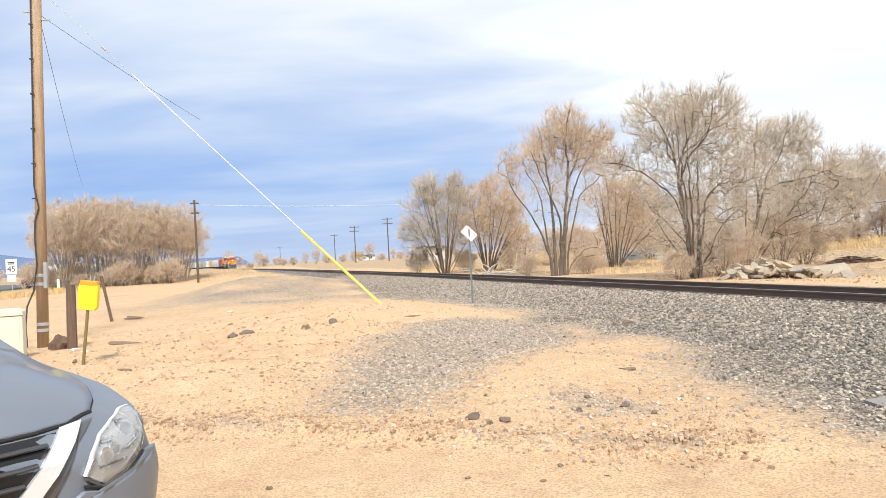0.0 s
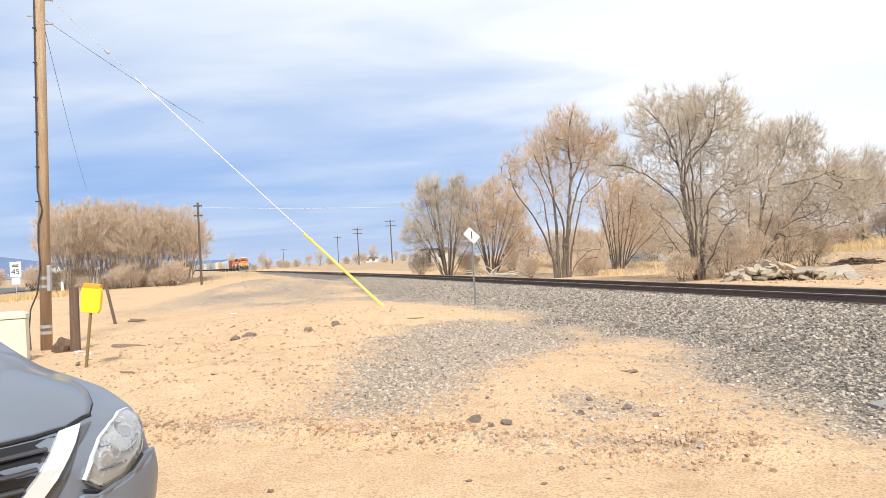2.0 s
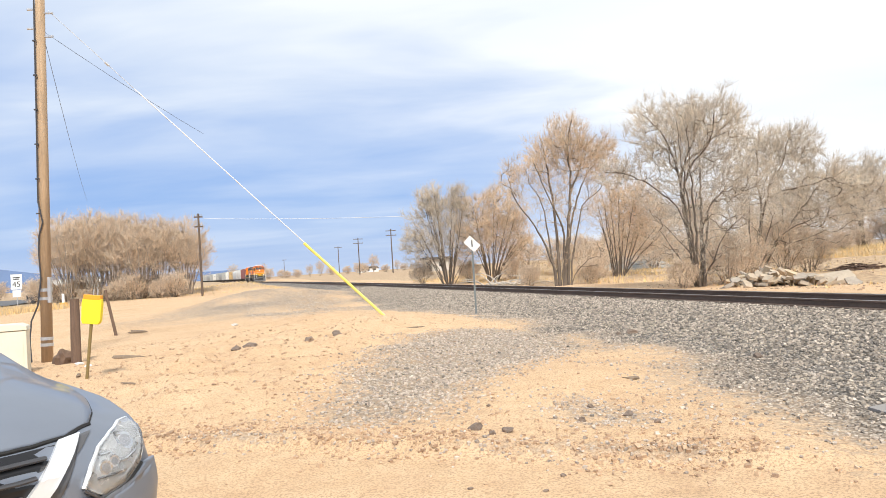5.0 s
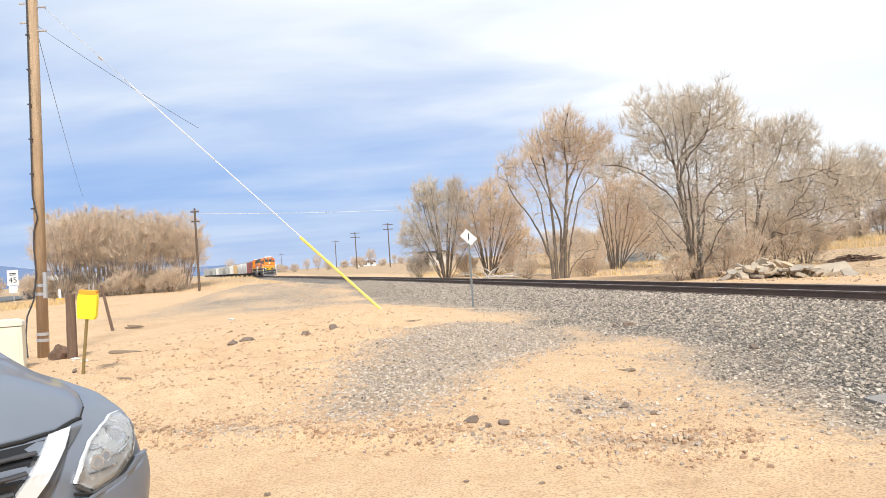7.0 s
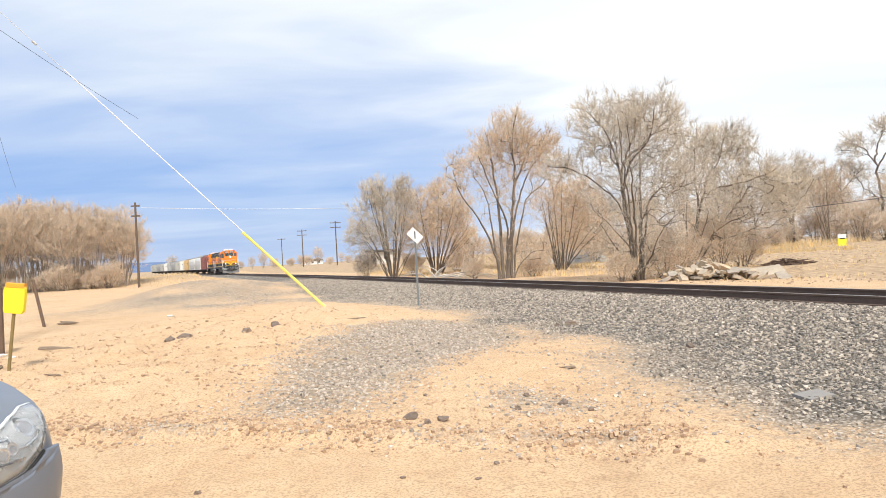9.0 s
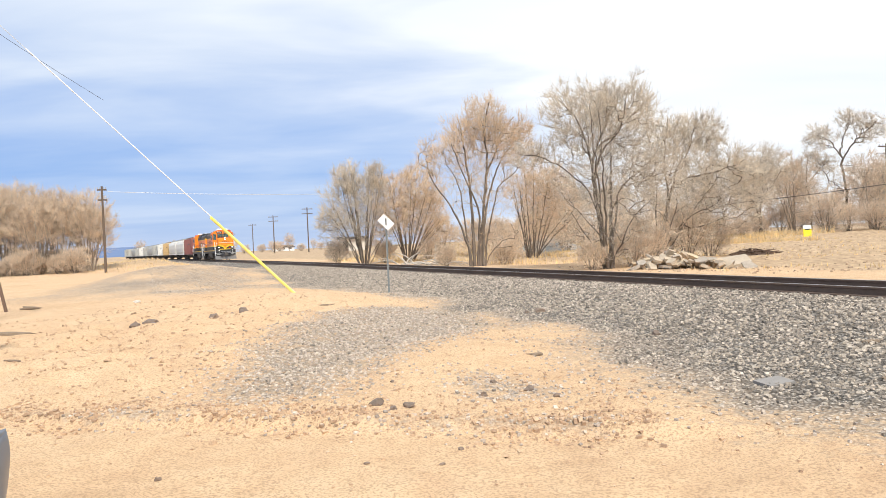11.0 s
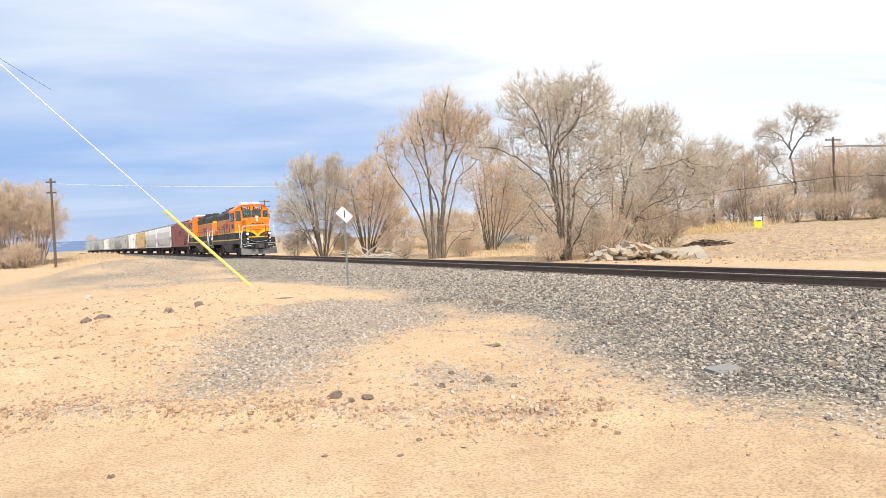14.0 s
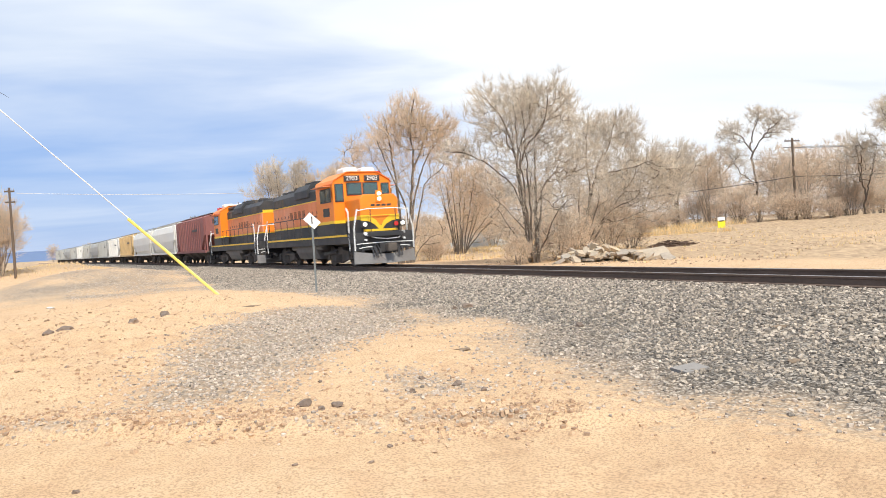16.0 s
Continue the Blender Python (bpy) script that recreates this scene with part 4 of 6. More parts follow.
# ---- rubble, brush pile, gravel heap ----
def build_heaps():
    conc = material("broken_concrete", (0.44, 0.365, 0.275), 0.9, vary=0.2, scale=1.5, bump=0.01, random_value=0.18)
    rng = random.Random(5)
    for i in range(110):
        u = rng.random()
        x = 11.7 + 3.4 * u + rng.gauss(0, 0.2)
        y = 30.6 - 1.2 * u + rng.gauss(0, 0.7)
        w, d, h = rng.uniform(0.25, 0.75), rng.uniform(0.2, 0.5), rng.uniform(0.05, 0.14)
        up = rng.uniform(0, 0.62) * (1 - abs(u - 0.42) * 1.5)
        bm = prism([(-w / 2, -d / 2), (w * rng.uniform(0.1, 0.4), -d * rng.uniform(0.4, 0.6)), (w / 2, d * rng.uniform(-0.1, 0.3)), (w * rng.uniform(-0.1, 0.2), d / 2), (-w * 0.45, d * rng.uniform(0.1, 0.4))], -h / 2, h / 2, "z")
        ob = part("concrete_chunk", bm, conc, None, bevel=0.008)
        ob.matrix_basis = pose(x, y, z_at(x, y) + max(0, up) + h * 0.35, rng.uniform(-50, 50), rng.uniform(-40, 40), rng.uniform(0, 360))
        tagged(ob, "broken slab of pale concrete in a rubble pile", "rubble", "chunks of the rubble pile")
    ob = part("concrete_slab", prism([(-0.8, -0.4), (0.7, -0.5), (0.95, 0.25), (-0.4, 0.55)], -0.09, 0.09, "z"), conc, None, bevel=0.02)
    ob.matrix_basis = pose(15.1, 29.2, z_at(15.1, 29.2) + 0.22, 18, -10, 8)
    tagged(ob, "large pale concrete slab leaning on the rubble pile", "rubble", "chunks of the rubble pile")
    char = material("dark_brush", (0.10, 0.06, 0.04), 0.95, vary=0.4)
    rows = []
    for i in range(420):
        a, r = rng.uniform(0, 6.28), rng.random() ** 0.6
        x, y = 21.9 + math.cos(a) * r * 1.4, 40.0 + math.sin(a) * r * 1.0
        z = z_at(x, y) + 0.5 * (1 - r) * rng.random() + 0.03
        b, l = rng.uniform(0, 6.28), rng.uniform(0.3, 1.0)
        rows.append((x, y, z, x + math.cos(b) * l, y + math.sin(b) * l * 0.6, max(z - rng.uniform(-0.1, 0.3), 0.05), 0.035, 0.015))
    tagged(new("brush_pile", tubes("brush_pile", rows, 4, char)), "low pile of dark burnt branches on the field", "brush pile", kind="stuff")
    heap = material("grey_heap", (0.33, 0.34, 0.32), 0.95, vary=0.2, scale=1.5, bump=0.05, bump_scale=12)
    bm = bmesh.new()
    bmesh.ops.create_grid(bm, x_segments=40, y_segments=24, size=1)
    for v in bm.verts:
        r = math.hypot(v.co.x, v.co.y)
        h = max(0, 1 - r) ** 0.9 * 1.9
        v.co = Vector((v.co.x * 4.6, v.co.y * 3.2, h + 0.12 * noise.noise(Vector((v.co.x * 6, v.co.y * 6, 3))) * min(1, h * 4) - 0.05))
    ob = part("gravel_heap", bm, heap, None, smooth_faces=True)
    ob.matrix_basis = stand(19.5, 77, 0)
    tagged(ob, "heap of grey-green crushed stone", "gravel heap")
    pale = material("bleached_wood", (0.55, 0.49, 0.42), 0.9, vary=0.2, scale=3)
    rows = []
    for i in range(26):
        x, y = 3.6 + rng.uniform(-1.6, 1.8), 47 + rng.uniform(-0.6, 0.8)
        p = Vector((x, y, z_at(x, y) + 0.1))
        way = Vector((rng.uniform(-1, 1), rng.uniform(-0.4, 0.4), rng.uniform(0.05, 0.5))).normalized()
        for k in range(5):
            q = p + way * rng.uniform(0.25, 0.45)
            rows.append((*p, *q, 0.05 - k * 0.008, 0.042 - k * 0.008))
            way = (way + Vector((0, 0, -0.22))).normalized()
            p = q
    tagged(new("fallen_branches", tubes("fallen_branches", rows, 5, pale)), "bleached fallen branches behind the track", "branches", kind="stuff")


build_heaps()


# ---- poles, posts, wires, signs ----
POLE = material("pole_wood", (0.44, 0.315, 0.20), 0.9, vary=0.35, scale=1.6, bump=0.006, bump_scale=25, stretch=(8, 8, 0.5), dirt=(0.20, 0.13, 0.08), dirt_amount=0.5)
DARK_POLE = material("dark_pole_wood", (0.13, 0.095, 0.07), 0.95, vary=0.25, scale=2, stretch=(6, 6, 0.5))
METAL = material("galvanised", (0.55, 0.56, 0.57), 0.45, metal=0.7, vary=0.12, scale=6)
CABLE = material("cable", (0.05, 0.05, 0.055), 0.6, vary=0.1)
STRAND = material("bright_strand", (0.82, 0.84, 0.86), 0.4, metal=0.3, vary=0.05)
YELLOW = material("yellow_plastic", (0.90, 0.74, 0.03), 0.45, vary=0.06, scale=3, dirt=(0.55, 0.45, 0.12), dirt_amount=0.25)
WHITE = material("white_paint", (0.80, 0.80, 0.78), 0.5, vary=0.04, scale=4, dirt=(0.5, 0.45, 0.4), dirt_amount=0.15)


def wire(name, a, b, sag, r, mat, label, n=16):
    a, b = Vector(a), Vector(b)
    pts = [a.lerp(b, i / n) - Vector((0, 0, sag * 4 * (i / n) * (1 - i / n))) for i in range(n + 1)]
    rows = [(*p, *q, r, r) for p, q in zip(pts, pts[1:])]
    return tagged(new(name, tubes(name, rows, 5, mat)), label, "wire")


def build_near_pole():
    px, py = -9.34, 17.0
    t = thing("utility_pole", "weathered brown wooden utility pole with metal bands", "pole", stand(px, py) @ pose(0, 0, 0, 0, 1.6, 0))
    part("shaft", rod((0, 0, -0.4), (0, 0, 10.2), 0.128, 0.10, 16), POLE, t, smooth_faces=True)
    for z in (0.36, 0.50, 1.42, 1.62):
        part("band", rod((0, 0, z), (0, 0, z + 0.07), 0.137, 0.137, 16), METAL, t, "galvanised metal band")
    part("bracket", box(0.12, 0.19, -0.16, -0.08, 1.36, 1.95), METAL, t, bevel=0.005)
    pts = [Vector((-0.22, -0.25, 0.02)), Vector((-0.27, -0.22, 0.5)), Vector((-0.24, -0.2, 0.95)), Vector((-0.1, -0.17, 1.3)), Vector((-0.02, -0.165, 1.9)), Vector((-0.06, -0.16, 2.5)), Vector((-0.05, -0.155, 2.9)), Vector((0.04, -0.15, 3.2)), Vector((-0.06, -0.15, 3.7)), Vector((-0.06, -0.14, 5.5)), Vector((-0.07, -0.13, 9.9))]
    part("ground_cable", hose(pts, 0.018), CABLE, t, "dark cable stapled down the shaft")
    for z in (3.4, 4.2, 5.0, 5.8, 6.6, 7.4):
        part("staple", box(-0.1, -0.02, -0.17, -0.13, z, z + 0.03), CABLE, t)
    for z, side in ((7.55, 1), (7.75, -1), (8.2, -1), (8.1, 1), (8.55, -1), (8.6, 1), (9.2, 1)):
        part("bolt_eye", rod((side * 0.08, 0, z), (side * 0.3, 0, z), 0.022, 0.03, 6), METAL, t)
    # guy: strand with a yellow guard over its foot
    foot = Vector((-1.75, 19.9, z_at(-1.75, 19.9) - 0.02))
    head = Vector((px + 0.42, py, 8.15))
    g = thing("guy_wire", "steel guy strand with a yellow guard on a pole", "guy wire")
    part("strand", rod(foot, foot.lerp(head, 0.77), 0.014, 0.014, 6), STRAND, g, "pale insulated lower strand")
    part("upper_strand", rod(foot.lerp(head, 0.77), head, 0.008, 0.008, 6), METAL, g)
    part("insulator", rod(foot.lerp(head, 0.84), foot.lerp(head, 0.85), 0.03, 0.03, 8), METAL, g)
    off = Vector((0.0, -0.05, -0.02))
    part("guard", rod(foot + off, foot.lerp(head, 0.268) + off, 0.037, 0.037, 10), material("faded_yellow_plastic", (0.88, 0.76, 0.16), 0.4, vary=0.08, scale=3, dirt=(0.75, 0.68, 0.40), dirt_amount=0.4), g, "yellow plastic guy guard")
    part("anchor_clamp", rod(foot, foot.lerp(head, 0.012), 0.03, 0.03, 8), METAL, g)
    far = (-24.7, 75.4, 8.0)
    wire("service_wire", (px + 0.25, py, 7.7), (-7.0, 21.8, 6.0), 0.05, 0.005, CABLE, "thin dark service wire from the pole")
    wire("service_wire", (px + 0.2, py, 8.0), (-26.2, 54.0, 8.0), 0.3, 0.007, CABLE, "thin dark service wire from the pole")
    wire("overhead_wire", (px + 0.1, py, 9.0), (-60, 110, 5.2), 0.4, 0.012, CABLE, "overhead wire running off along the road")
    wire("overhead_wire", (px - 0.25, py, 8.55), (-30, 15, 8.9), 0.4, 0.01, CABLE, "overhead wire leaving the pole")
    wire("overhead_wire", far, (-0.6, 61.5, 5.9), 0.15, 0.022, STRAND, "pale overhead wire along the line")


build_near_pole()


def far_pole(x, y, h, label, arms=1, r=0.14, half=1.15):
    t = thing("utility_pole", label, "pole", stand(x, y, 10), "distant utility poles")
    part("shaft", rod((0, 0, -0.3), (0, 0, h), r, r * 0.75, 10), DARK_POLE, t)
    for i in range(arms):
        z = h - 0.35 - i * 1.0
        part("crossarm", box(-half, half, -0.06, 0.06, z - 0.07, z + 0.07), DARK_POLE, t)
        for u in (-0.87 * half, -0.43 * half, 0.43 * half, 0.87 * half):
            part("insulator", rod((u, 0, z + 0.07), (u, 0, z + 0.27), 0.05, 0.035, 6), METAL, t)
    return t


far_pole(-25.3, 75.5, 8.5, "tall dark wooden utility pole with a crossarm", 2, 0.13, 0.42)
far_pole(-21.5, 179, 9.0, "distant dark wooden utility pole with crossarms", 2)
far_pole(-12.0, 160, 9.5, "distant dark wooden utility pole with crossarms", 2)
far_pole(-34, 230, 9.0, "distant dark wooden utility pole with crossarms", 1)
far_pole(-80, 360, 9.0, "distant dark wooden utility pole", 1)
far_pole(58.5, 77.0, 9.6, "dark wooden utility pole with a crossarm at the field's edge", 1, 0.17)
wire("overhead_wire", (57.4, 77.2, 9.3), (120, 66, 10.5), 1.2, 0.03, CABLE, "dark overhead wire at the field's edge", 24)
wire("overhead_wire", (59.6, 76.8, 9.3), (122, 64, 10.5), 1.2, 0.03, CABLE, "dark overhead wire at the field's edge", 24)
wire("overhead_wire", (58.4, 77.0, 5.8), (20, 95, 4.4), 0.7, 0.035, CABLE, "dark slack wire across the wood's edge", 24)
wire("overhead_wire", (58.4, 77.0, 5.8), (120, 66, 7.0), 0.9, 0.035, CABLE, "dark slack wire across the wood's edge", 24)


def build_posts_and_signs():
    black = material("black_paint", (0.02, 0.02, 0.02), 0.6, vary=0.1)
    # trackside sign: white diamond with a black bar
    x, y = 0.84, 24.0
    t = thing("trackside_sign", "white diamond sign with a black bar on a grey steel post", "sign", stand(x, y))
    post = material("grey_post", (0.22, 0.24, 0.24), 0.6, metal=0.3, vary=0.15)
    part("post", prism([(-0.03, 0), (-0.03, -0.03), (-0.012, -0.03), (-0.012, -0.01), (0.012, -0.01), (0.012, -0.03), (0.03, -0.03), (0.03, 0)], -0.3, 2.36, "z"), post, t)
    part("plate", box(-0.15, 0.15, -0.006, 0.006, -0.235, 0.235, pose(0, -0.045, 2.28, 0, -45, 0)), WHITE, t, "white reflective diamond plate")
    part("bar", box(-0.018, 0.018, -0.058, -0.053, 2.18, 2.42), black, t, "black bar")
    # marker with a yellow head
    x, y = -6.28, 12.65
    t = thing("cable_marker", "bright yellow cable marker on a leaning brown stake", "marker", stand(x, y) @ pose(0, 0, 0, 0, 7.5, 0))
    stake = material("brown_stake", (0.22, 0.16, 0.06), 0.7, vary=0.2)
    part("stake", rod((0, 0, -0.2), (0, 0, 1.02), 0.028, 0.028, 8), stake, t)
    part("head", prism([(-0.14, 0.94), (0.13, 0.94), (0.165, 1.0), (0.165, 1.30), (0.15, 1.38), (-0.16, 1.38), (-0.175, 1.3), (-0.16, 1.0)], -0.05, 0.05), YELLOW, t, "yellow plastic marker head", bevel=0.012)
    part("cap", box(-0.15, 0.145, -0.055, 0.055, 1.36, 1.44), material("orange_cap", (0.80, 0.36, 0.03), 0.5, vary=0.1), t, "orange cap", bevel=0.01)
    for u in (0.0, 0.07):
        part("pin", rod((u, 0, 1.44), (u, 0, 1.54), 0.012, 0.012, 6), METAL, t)
    # old posts
    wood = material("old_post", (0.16, 0.105, 0.075), 0.95, vary=0.35, scale=3, bump=0.01, stretch=(7, 7, 0.6))
    ob = part("wooden_post", rod((0, 0, -0.2), (0.03, 0, 1.38), 0.11, 0.095, 9), wood, None)
    ob.matrix_basis = stand(-8.14, 15.95)
    tagged(ob, "old dark wooden fence post", "post")
    ob = part("stump", lump((0.55, 0.4, 0.6), 2.0, 1.0), wood, None)
    ob.matrix_basis = stand(-8.45, 16.0) @ pose(0, 0, 0.15)
    tagged(ob, "weathered dark stump beside a post", "stump")
    ob = part("leaning_post", rod((0, 0, -0.2), (-0.33, 0, 1.55), 0.055, 0.05, 8), wood, None)
    ob.matrix_basis = stand(-11.24, 24.8)
    tagged(ob, "thin dark leaning fence post", "post")
    # utility cabinet
    cream = material("cream_paint", (0.72, 0.68, 0.55), 0.5, vary=0.05, scale=3, dirt=(0.5, 0.42, 0.3), dirt_amount=0.2)
    t = thing("utility_cabinet", "cream metal utility cabinet with a domed lid", "cabinet", stand(-8.86, 14.6, 24))
    part("body", box(-0.42, 0.42, -0.3, 0.3, -0.1, 0.86), cream, t, bevel=0.015)
    part("lid", prism([(-0.44, 0.87), (0.44, 0.87), (0.42, 0.95), (0.3, 1.0), (-0.3, 1.0), (-0.42, 0.95)], -0.32, 0.32), cream, t, bevel=0.01)
    part("door", box(-0.36, 0.36, -0.312, -0.298, 0.05, 0.8), cream, t)
    # orange roadside marker
    t = thing("roadside_marker", "small white and orange roadside marker", "marker", stand(-37.0, 70.5))
    part("post", box(-0.12, 0.12, -0.03, 0.03, 0, 1.2), WHITE, t)
    part("foot", box(-0.3, 0.3, -0.2, 0.2, 0, 0.35), material("orange_foot", (0.85, 0.45, 0.05), 0.6), t)
    # speed sign by the road; its writing is not reproduced
    t = thing("road_sign", "white rectangular speed sign on a post", "sign", stand(-57.0, 97.0, 20))
    part("post", box(-0.05, 0.05, 0.02, 0.1, 0, 3.9), METAL, t)
    part("panel", box(-0.65, 0.65, -0.02, 0.02, 2.1, 4.1), WHITE, t, "white sign face")
    lettering("digits", "45", 1.0, black, t, pose(0, -0.03, 2.75, 90, 0, 0))
    part("bar", box(-0.4, 0.4, -0.032, -0.022, 3.6, 3.72), black, t)
    part("bar", box(-0.35, 0.35, -0.032, -0.022, 3.4, 3.52), black, t)
    part("lower_panel", box(-0.5, 0.5, -0.02, 0.02, 1.1, 2.0), WHITE, t)
    # yellow marker board in the grass and a white diamond beyond the heap
    t = thing("field_sign", "yellow board with a white top in dry grass", "sign", stand(46.5, 73.5, 0))
    part("board", box(-0.45, 0.45, -0.04, 0.04, 0.25, 1.05), YELLOW, t)
    part("top_board", box(-0.45, 0.45, -0.04, 0.04, 1.05, 1.45), WHITE, t)
    part("bar", box(-0.3, 0.3, -0.052, -0.042, 0.95, 1.08), black, t)
    for u in (-0.35, 0.35):
        part("leg", box(u - 0.03, u + 0.03, -0.03, 0.03, -0.2, 0.3), METAL, t)
    t = thing("crossing_sign", "small white diamond sign seen from behind", "sign", stand(27.5, 104))
    part("post", box(-0.06, 0.06, -0.03, 0.03, 0, 3.0), METAL, t)
    part("plate", box(-0.5, 0.5, -0.06, -0.035, -0.5, 0.5, pose(0, 0, 2.7, 0, 45, 0)), WHITE, t)
    part("lower_plate", box(-0.35, 0.35, -0.06, -0.035, 1.4, 1.9), WHITE, t)


build_posts_and_signs()


# ---- distance: shed, roadside lot, hills ----
def build_distance():
    wall = material("pale_wall", (0.66, 0.60, 0.52), 0.9, vary=0.08)
    roof = material("dark_roof", (0.10, 0.09, 0.085), 0.85, vary=0.15)
    dark = material("dark_opening", (0.03, 0.03, 0.035), 0.6)
    t = thing("shed", "low pale shed with a flat dark roof", "building", stand(-2.5, 150, 4, 0.0))
    part("wall", box(-2.6, 2.6, -3, 3, -0.3, 2.3), wall, t)
    part("roof", box(-3.0, 3.0, -3.6, 3.4, 2.3, 2.75), roof, t)
    part("door", box(-2.0, -1.0, -3.03, -2.99, 0, 1.9), dark, t)
    part("window", box(0.5, 1.6, -3.03, -2.99, 0.9, 1.7), dark, t)
    for x, y, w, h in [(-46, 420, 6, 2.2)]:
        t = thing("building", "distant low white building", "building", stand(x, y, 10))
        part("wall", box(-w, w, -4, 4, -0.5, h), WHITE, t)
        part("roof", prism([(-w - 0.5, h), (w + 0.5, h), (w - 1, h + 1.2), (-w + 1, h + 1.2)], -4.5, 4.5), roof, t)
        for u in (-0.6, -0.1, 0.5):
            part("window", box(u * w, u * w + 1.4, -4.04, -3.98, 1, 2.2), dark, t)
    # parked trailers and a dark off-road vehicle at the roadside
    t = thing("parked_trailer", "white trailer parked by the road", "trailer", stand(-66, 128, 25))
    part("body", box(-5, 5, -1.3, 1.3, 1.0, 3.3), WHITE, t, bevel=0.05)
    for u in (-3, 3):
        part("wheel", rod((u, -1.32, 0.5), (u, 1.32, 0.5), 0.5, 0.5, 14), dark, t)
    t = thing("parked_jeep", "dark off-road vehicle parked by the road", "vehicle", stand(-57.2, 103.5, 200))
    part("body", prism([(-1.9, 0.6), (1.9, 0.6), (1.95, 1.15), (0.7, 1.25), (0.35, 1.85), (-1.8, 1.85), (-1.95, 1.2)], -0.85, 0.85), dark, t, bevel=0.06)
    for u in (-1.2, 1.25):
        for v in (-0.85, 0.65):
            part("wheel", rod((u, v, 0.42), (u, v + 0.2, 0.42), 0.42, 0.42, 14), CABLE, t)
    road = material("asphalt", (0.12, 0.12, 0.12), 0.9, vary=0.15, scale=0.6)
    rows = []
    for s in range(0, 40):
        y = 40 + s * 9
        x = -46 - s * 2.6
        rows.append((x, y))
    bm = bmesh.new()
    left = [bm.verts.new((x - 5, y, z_at(x - 5, y) + 0.15)) for x, y in rows]
    right = [bm.verts.new((x + 5, y, z_at(x + 5, y) + 0.15)) for x, y in rows]
    for i in range(len(rows) - 1):
        bm.faces.new((left[i], right[i], right[i + 1], left[i + 1]))
    bm.normal_update()
    tagged(part("road", bm, road, None), "grey asphalt road", "road", kind="structure")
    # the blue is distance haze, put into the hills' own colour
    hill = material("haze_blue_hills", (0.13, 0.19, 0.32), 1.0, vary=0.1, scale=0.002)
    prof = []
    for i in range(81):
        a = radians(-75 + i * 1.1)
        h = 30 + 75 * smooth(np.array(-24.0 - math.degrees(a)), 0, 12) * (0.7 + 0.5 * float(value_noise(np.array([i * 1.0]), np.array([0.0]), 6, 3)[0]))
        prof.append((math.sin(a) * 2400, math.cos(a) * 2400, float(h) * (1 if a < radians(-15) else 0.0)))
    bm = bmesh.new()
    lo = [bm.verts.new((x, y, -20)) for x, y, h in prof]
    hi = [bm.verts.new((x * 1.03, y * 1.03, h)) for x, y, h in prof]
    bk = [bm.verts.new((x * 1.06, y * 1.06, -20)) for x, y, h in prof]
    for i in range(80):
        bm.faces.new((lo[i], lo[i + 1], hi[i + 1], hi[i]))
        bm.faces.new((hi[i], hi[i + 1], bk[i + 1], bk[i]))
    tagged(part("backdrop", bm, hill, None), "distant hills on the horizon, tinted blue for haze", "hills", kind="structure")


build_distance()

# ---- the train ----
ORANGE = material("orange_paint", (0.92, 0.25, 0.015), 0.42, vary=0.08, scale=1.2, dirt=(0.70, 0.20, 0.05), dirt_amount=0.35)
FADED = material("faded_orange_paint", (0.80, 0.25, 0.09), 0.6, vary=0.12, scale=0.9, dirt=(0.68, 0.34, 0.22), dirt_amount=0.6)
LOCO_YELLOW = material("stripe_yellow", (0.88, 0.55, 0.03), 0.45, vary=0.08, scale=2)
LOCO_BLACK = material("loco_black", (0.028, 0.029, 0.032), 0.55, vary=0.25, scale=1.5, dirt=(0.13, 0.115, 0.10), dirt_amount=0.4)
GRIME = material("truck_grime", (0.07, 0.06, 0.052), 0.9, vary=0.35, scale=2, dirt=(0.19, 0.155, 0.125), dirt_amount=0.6)
TANK = material("tank_grey", (0.16, 0.15, 0.14), 0.7, vary=0.2, scale=1.5, dirt=(0.28, 0.24, 0.19), dirt_amount=0.5)
PLOW = material("plow_grey", (0.24, 0.235, 0.23), 0.7, vary=0.2, scale=2, dirt=(0.16, 0.13, 0.11), dirt_amount=0.5)
RAIL_WHITE = material("handrail_white", (0.82, 0.82, 0.80), 0.5, vary=0.05)
LENS = material("lamp_lens", (1.0, 0.95, 0.85), 0.2, vary=0.02, emit=1.6)
RED_LENS = material("red_lens", (0.55, 0.03, 0.03), 0.25, vary=0.05)
CAB_GLASS = glass("cab_glass", (0.25, 0.42, 0.45))
INSIDE = material("cab_inside", (0.06, 0.07, 0.07), 0.8)


def wheelset(parent, y, r=0.5):
    t = new("wheelset")
    t.parent = parent
    t.matrix_basis = pose(0, y, r)
    part("axle", rod((-0.9, 0, 0), (0.9, 0, 0), 0.09, 0.09, 10), GRIME, t)
    for side in (-1, 1):
        bm = bmesh.new()
        add_rod(bm, (side * 0.69, 0, 0), (side * 0.825, 0, 0), r, r, 28)
        add_rod(bm, (side * 0.665, 0, 0), (side * 0.69, 0, 0), r + 0.025, r + 0.025, 28)
        add_rod(bm, (side * 0.82, 0, 0), (side * 0.9, 0, 0), 0.16, 0.14, 12)
        part("wheel", bm, GRIME, t)
    return t


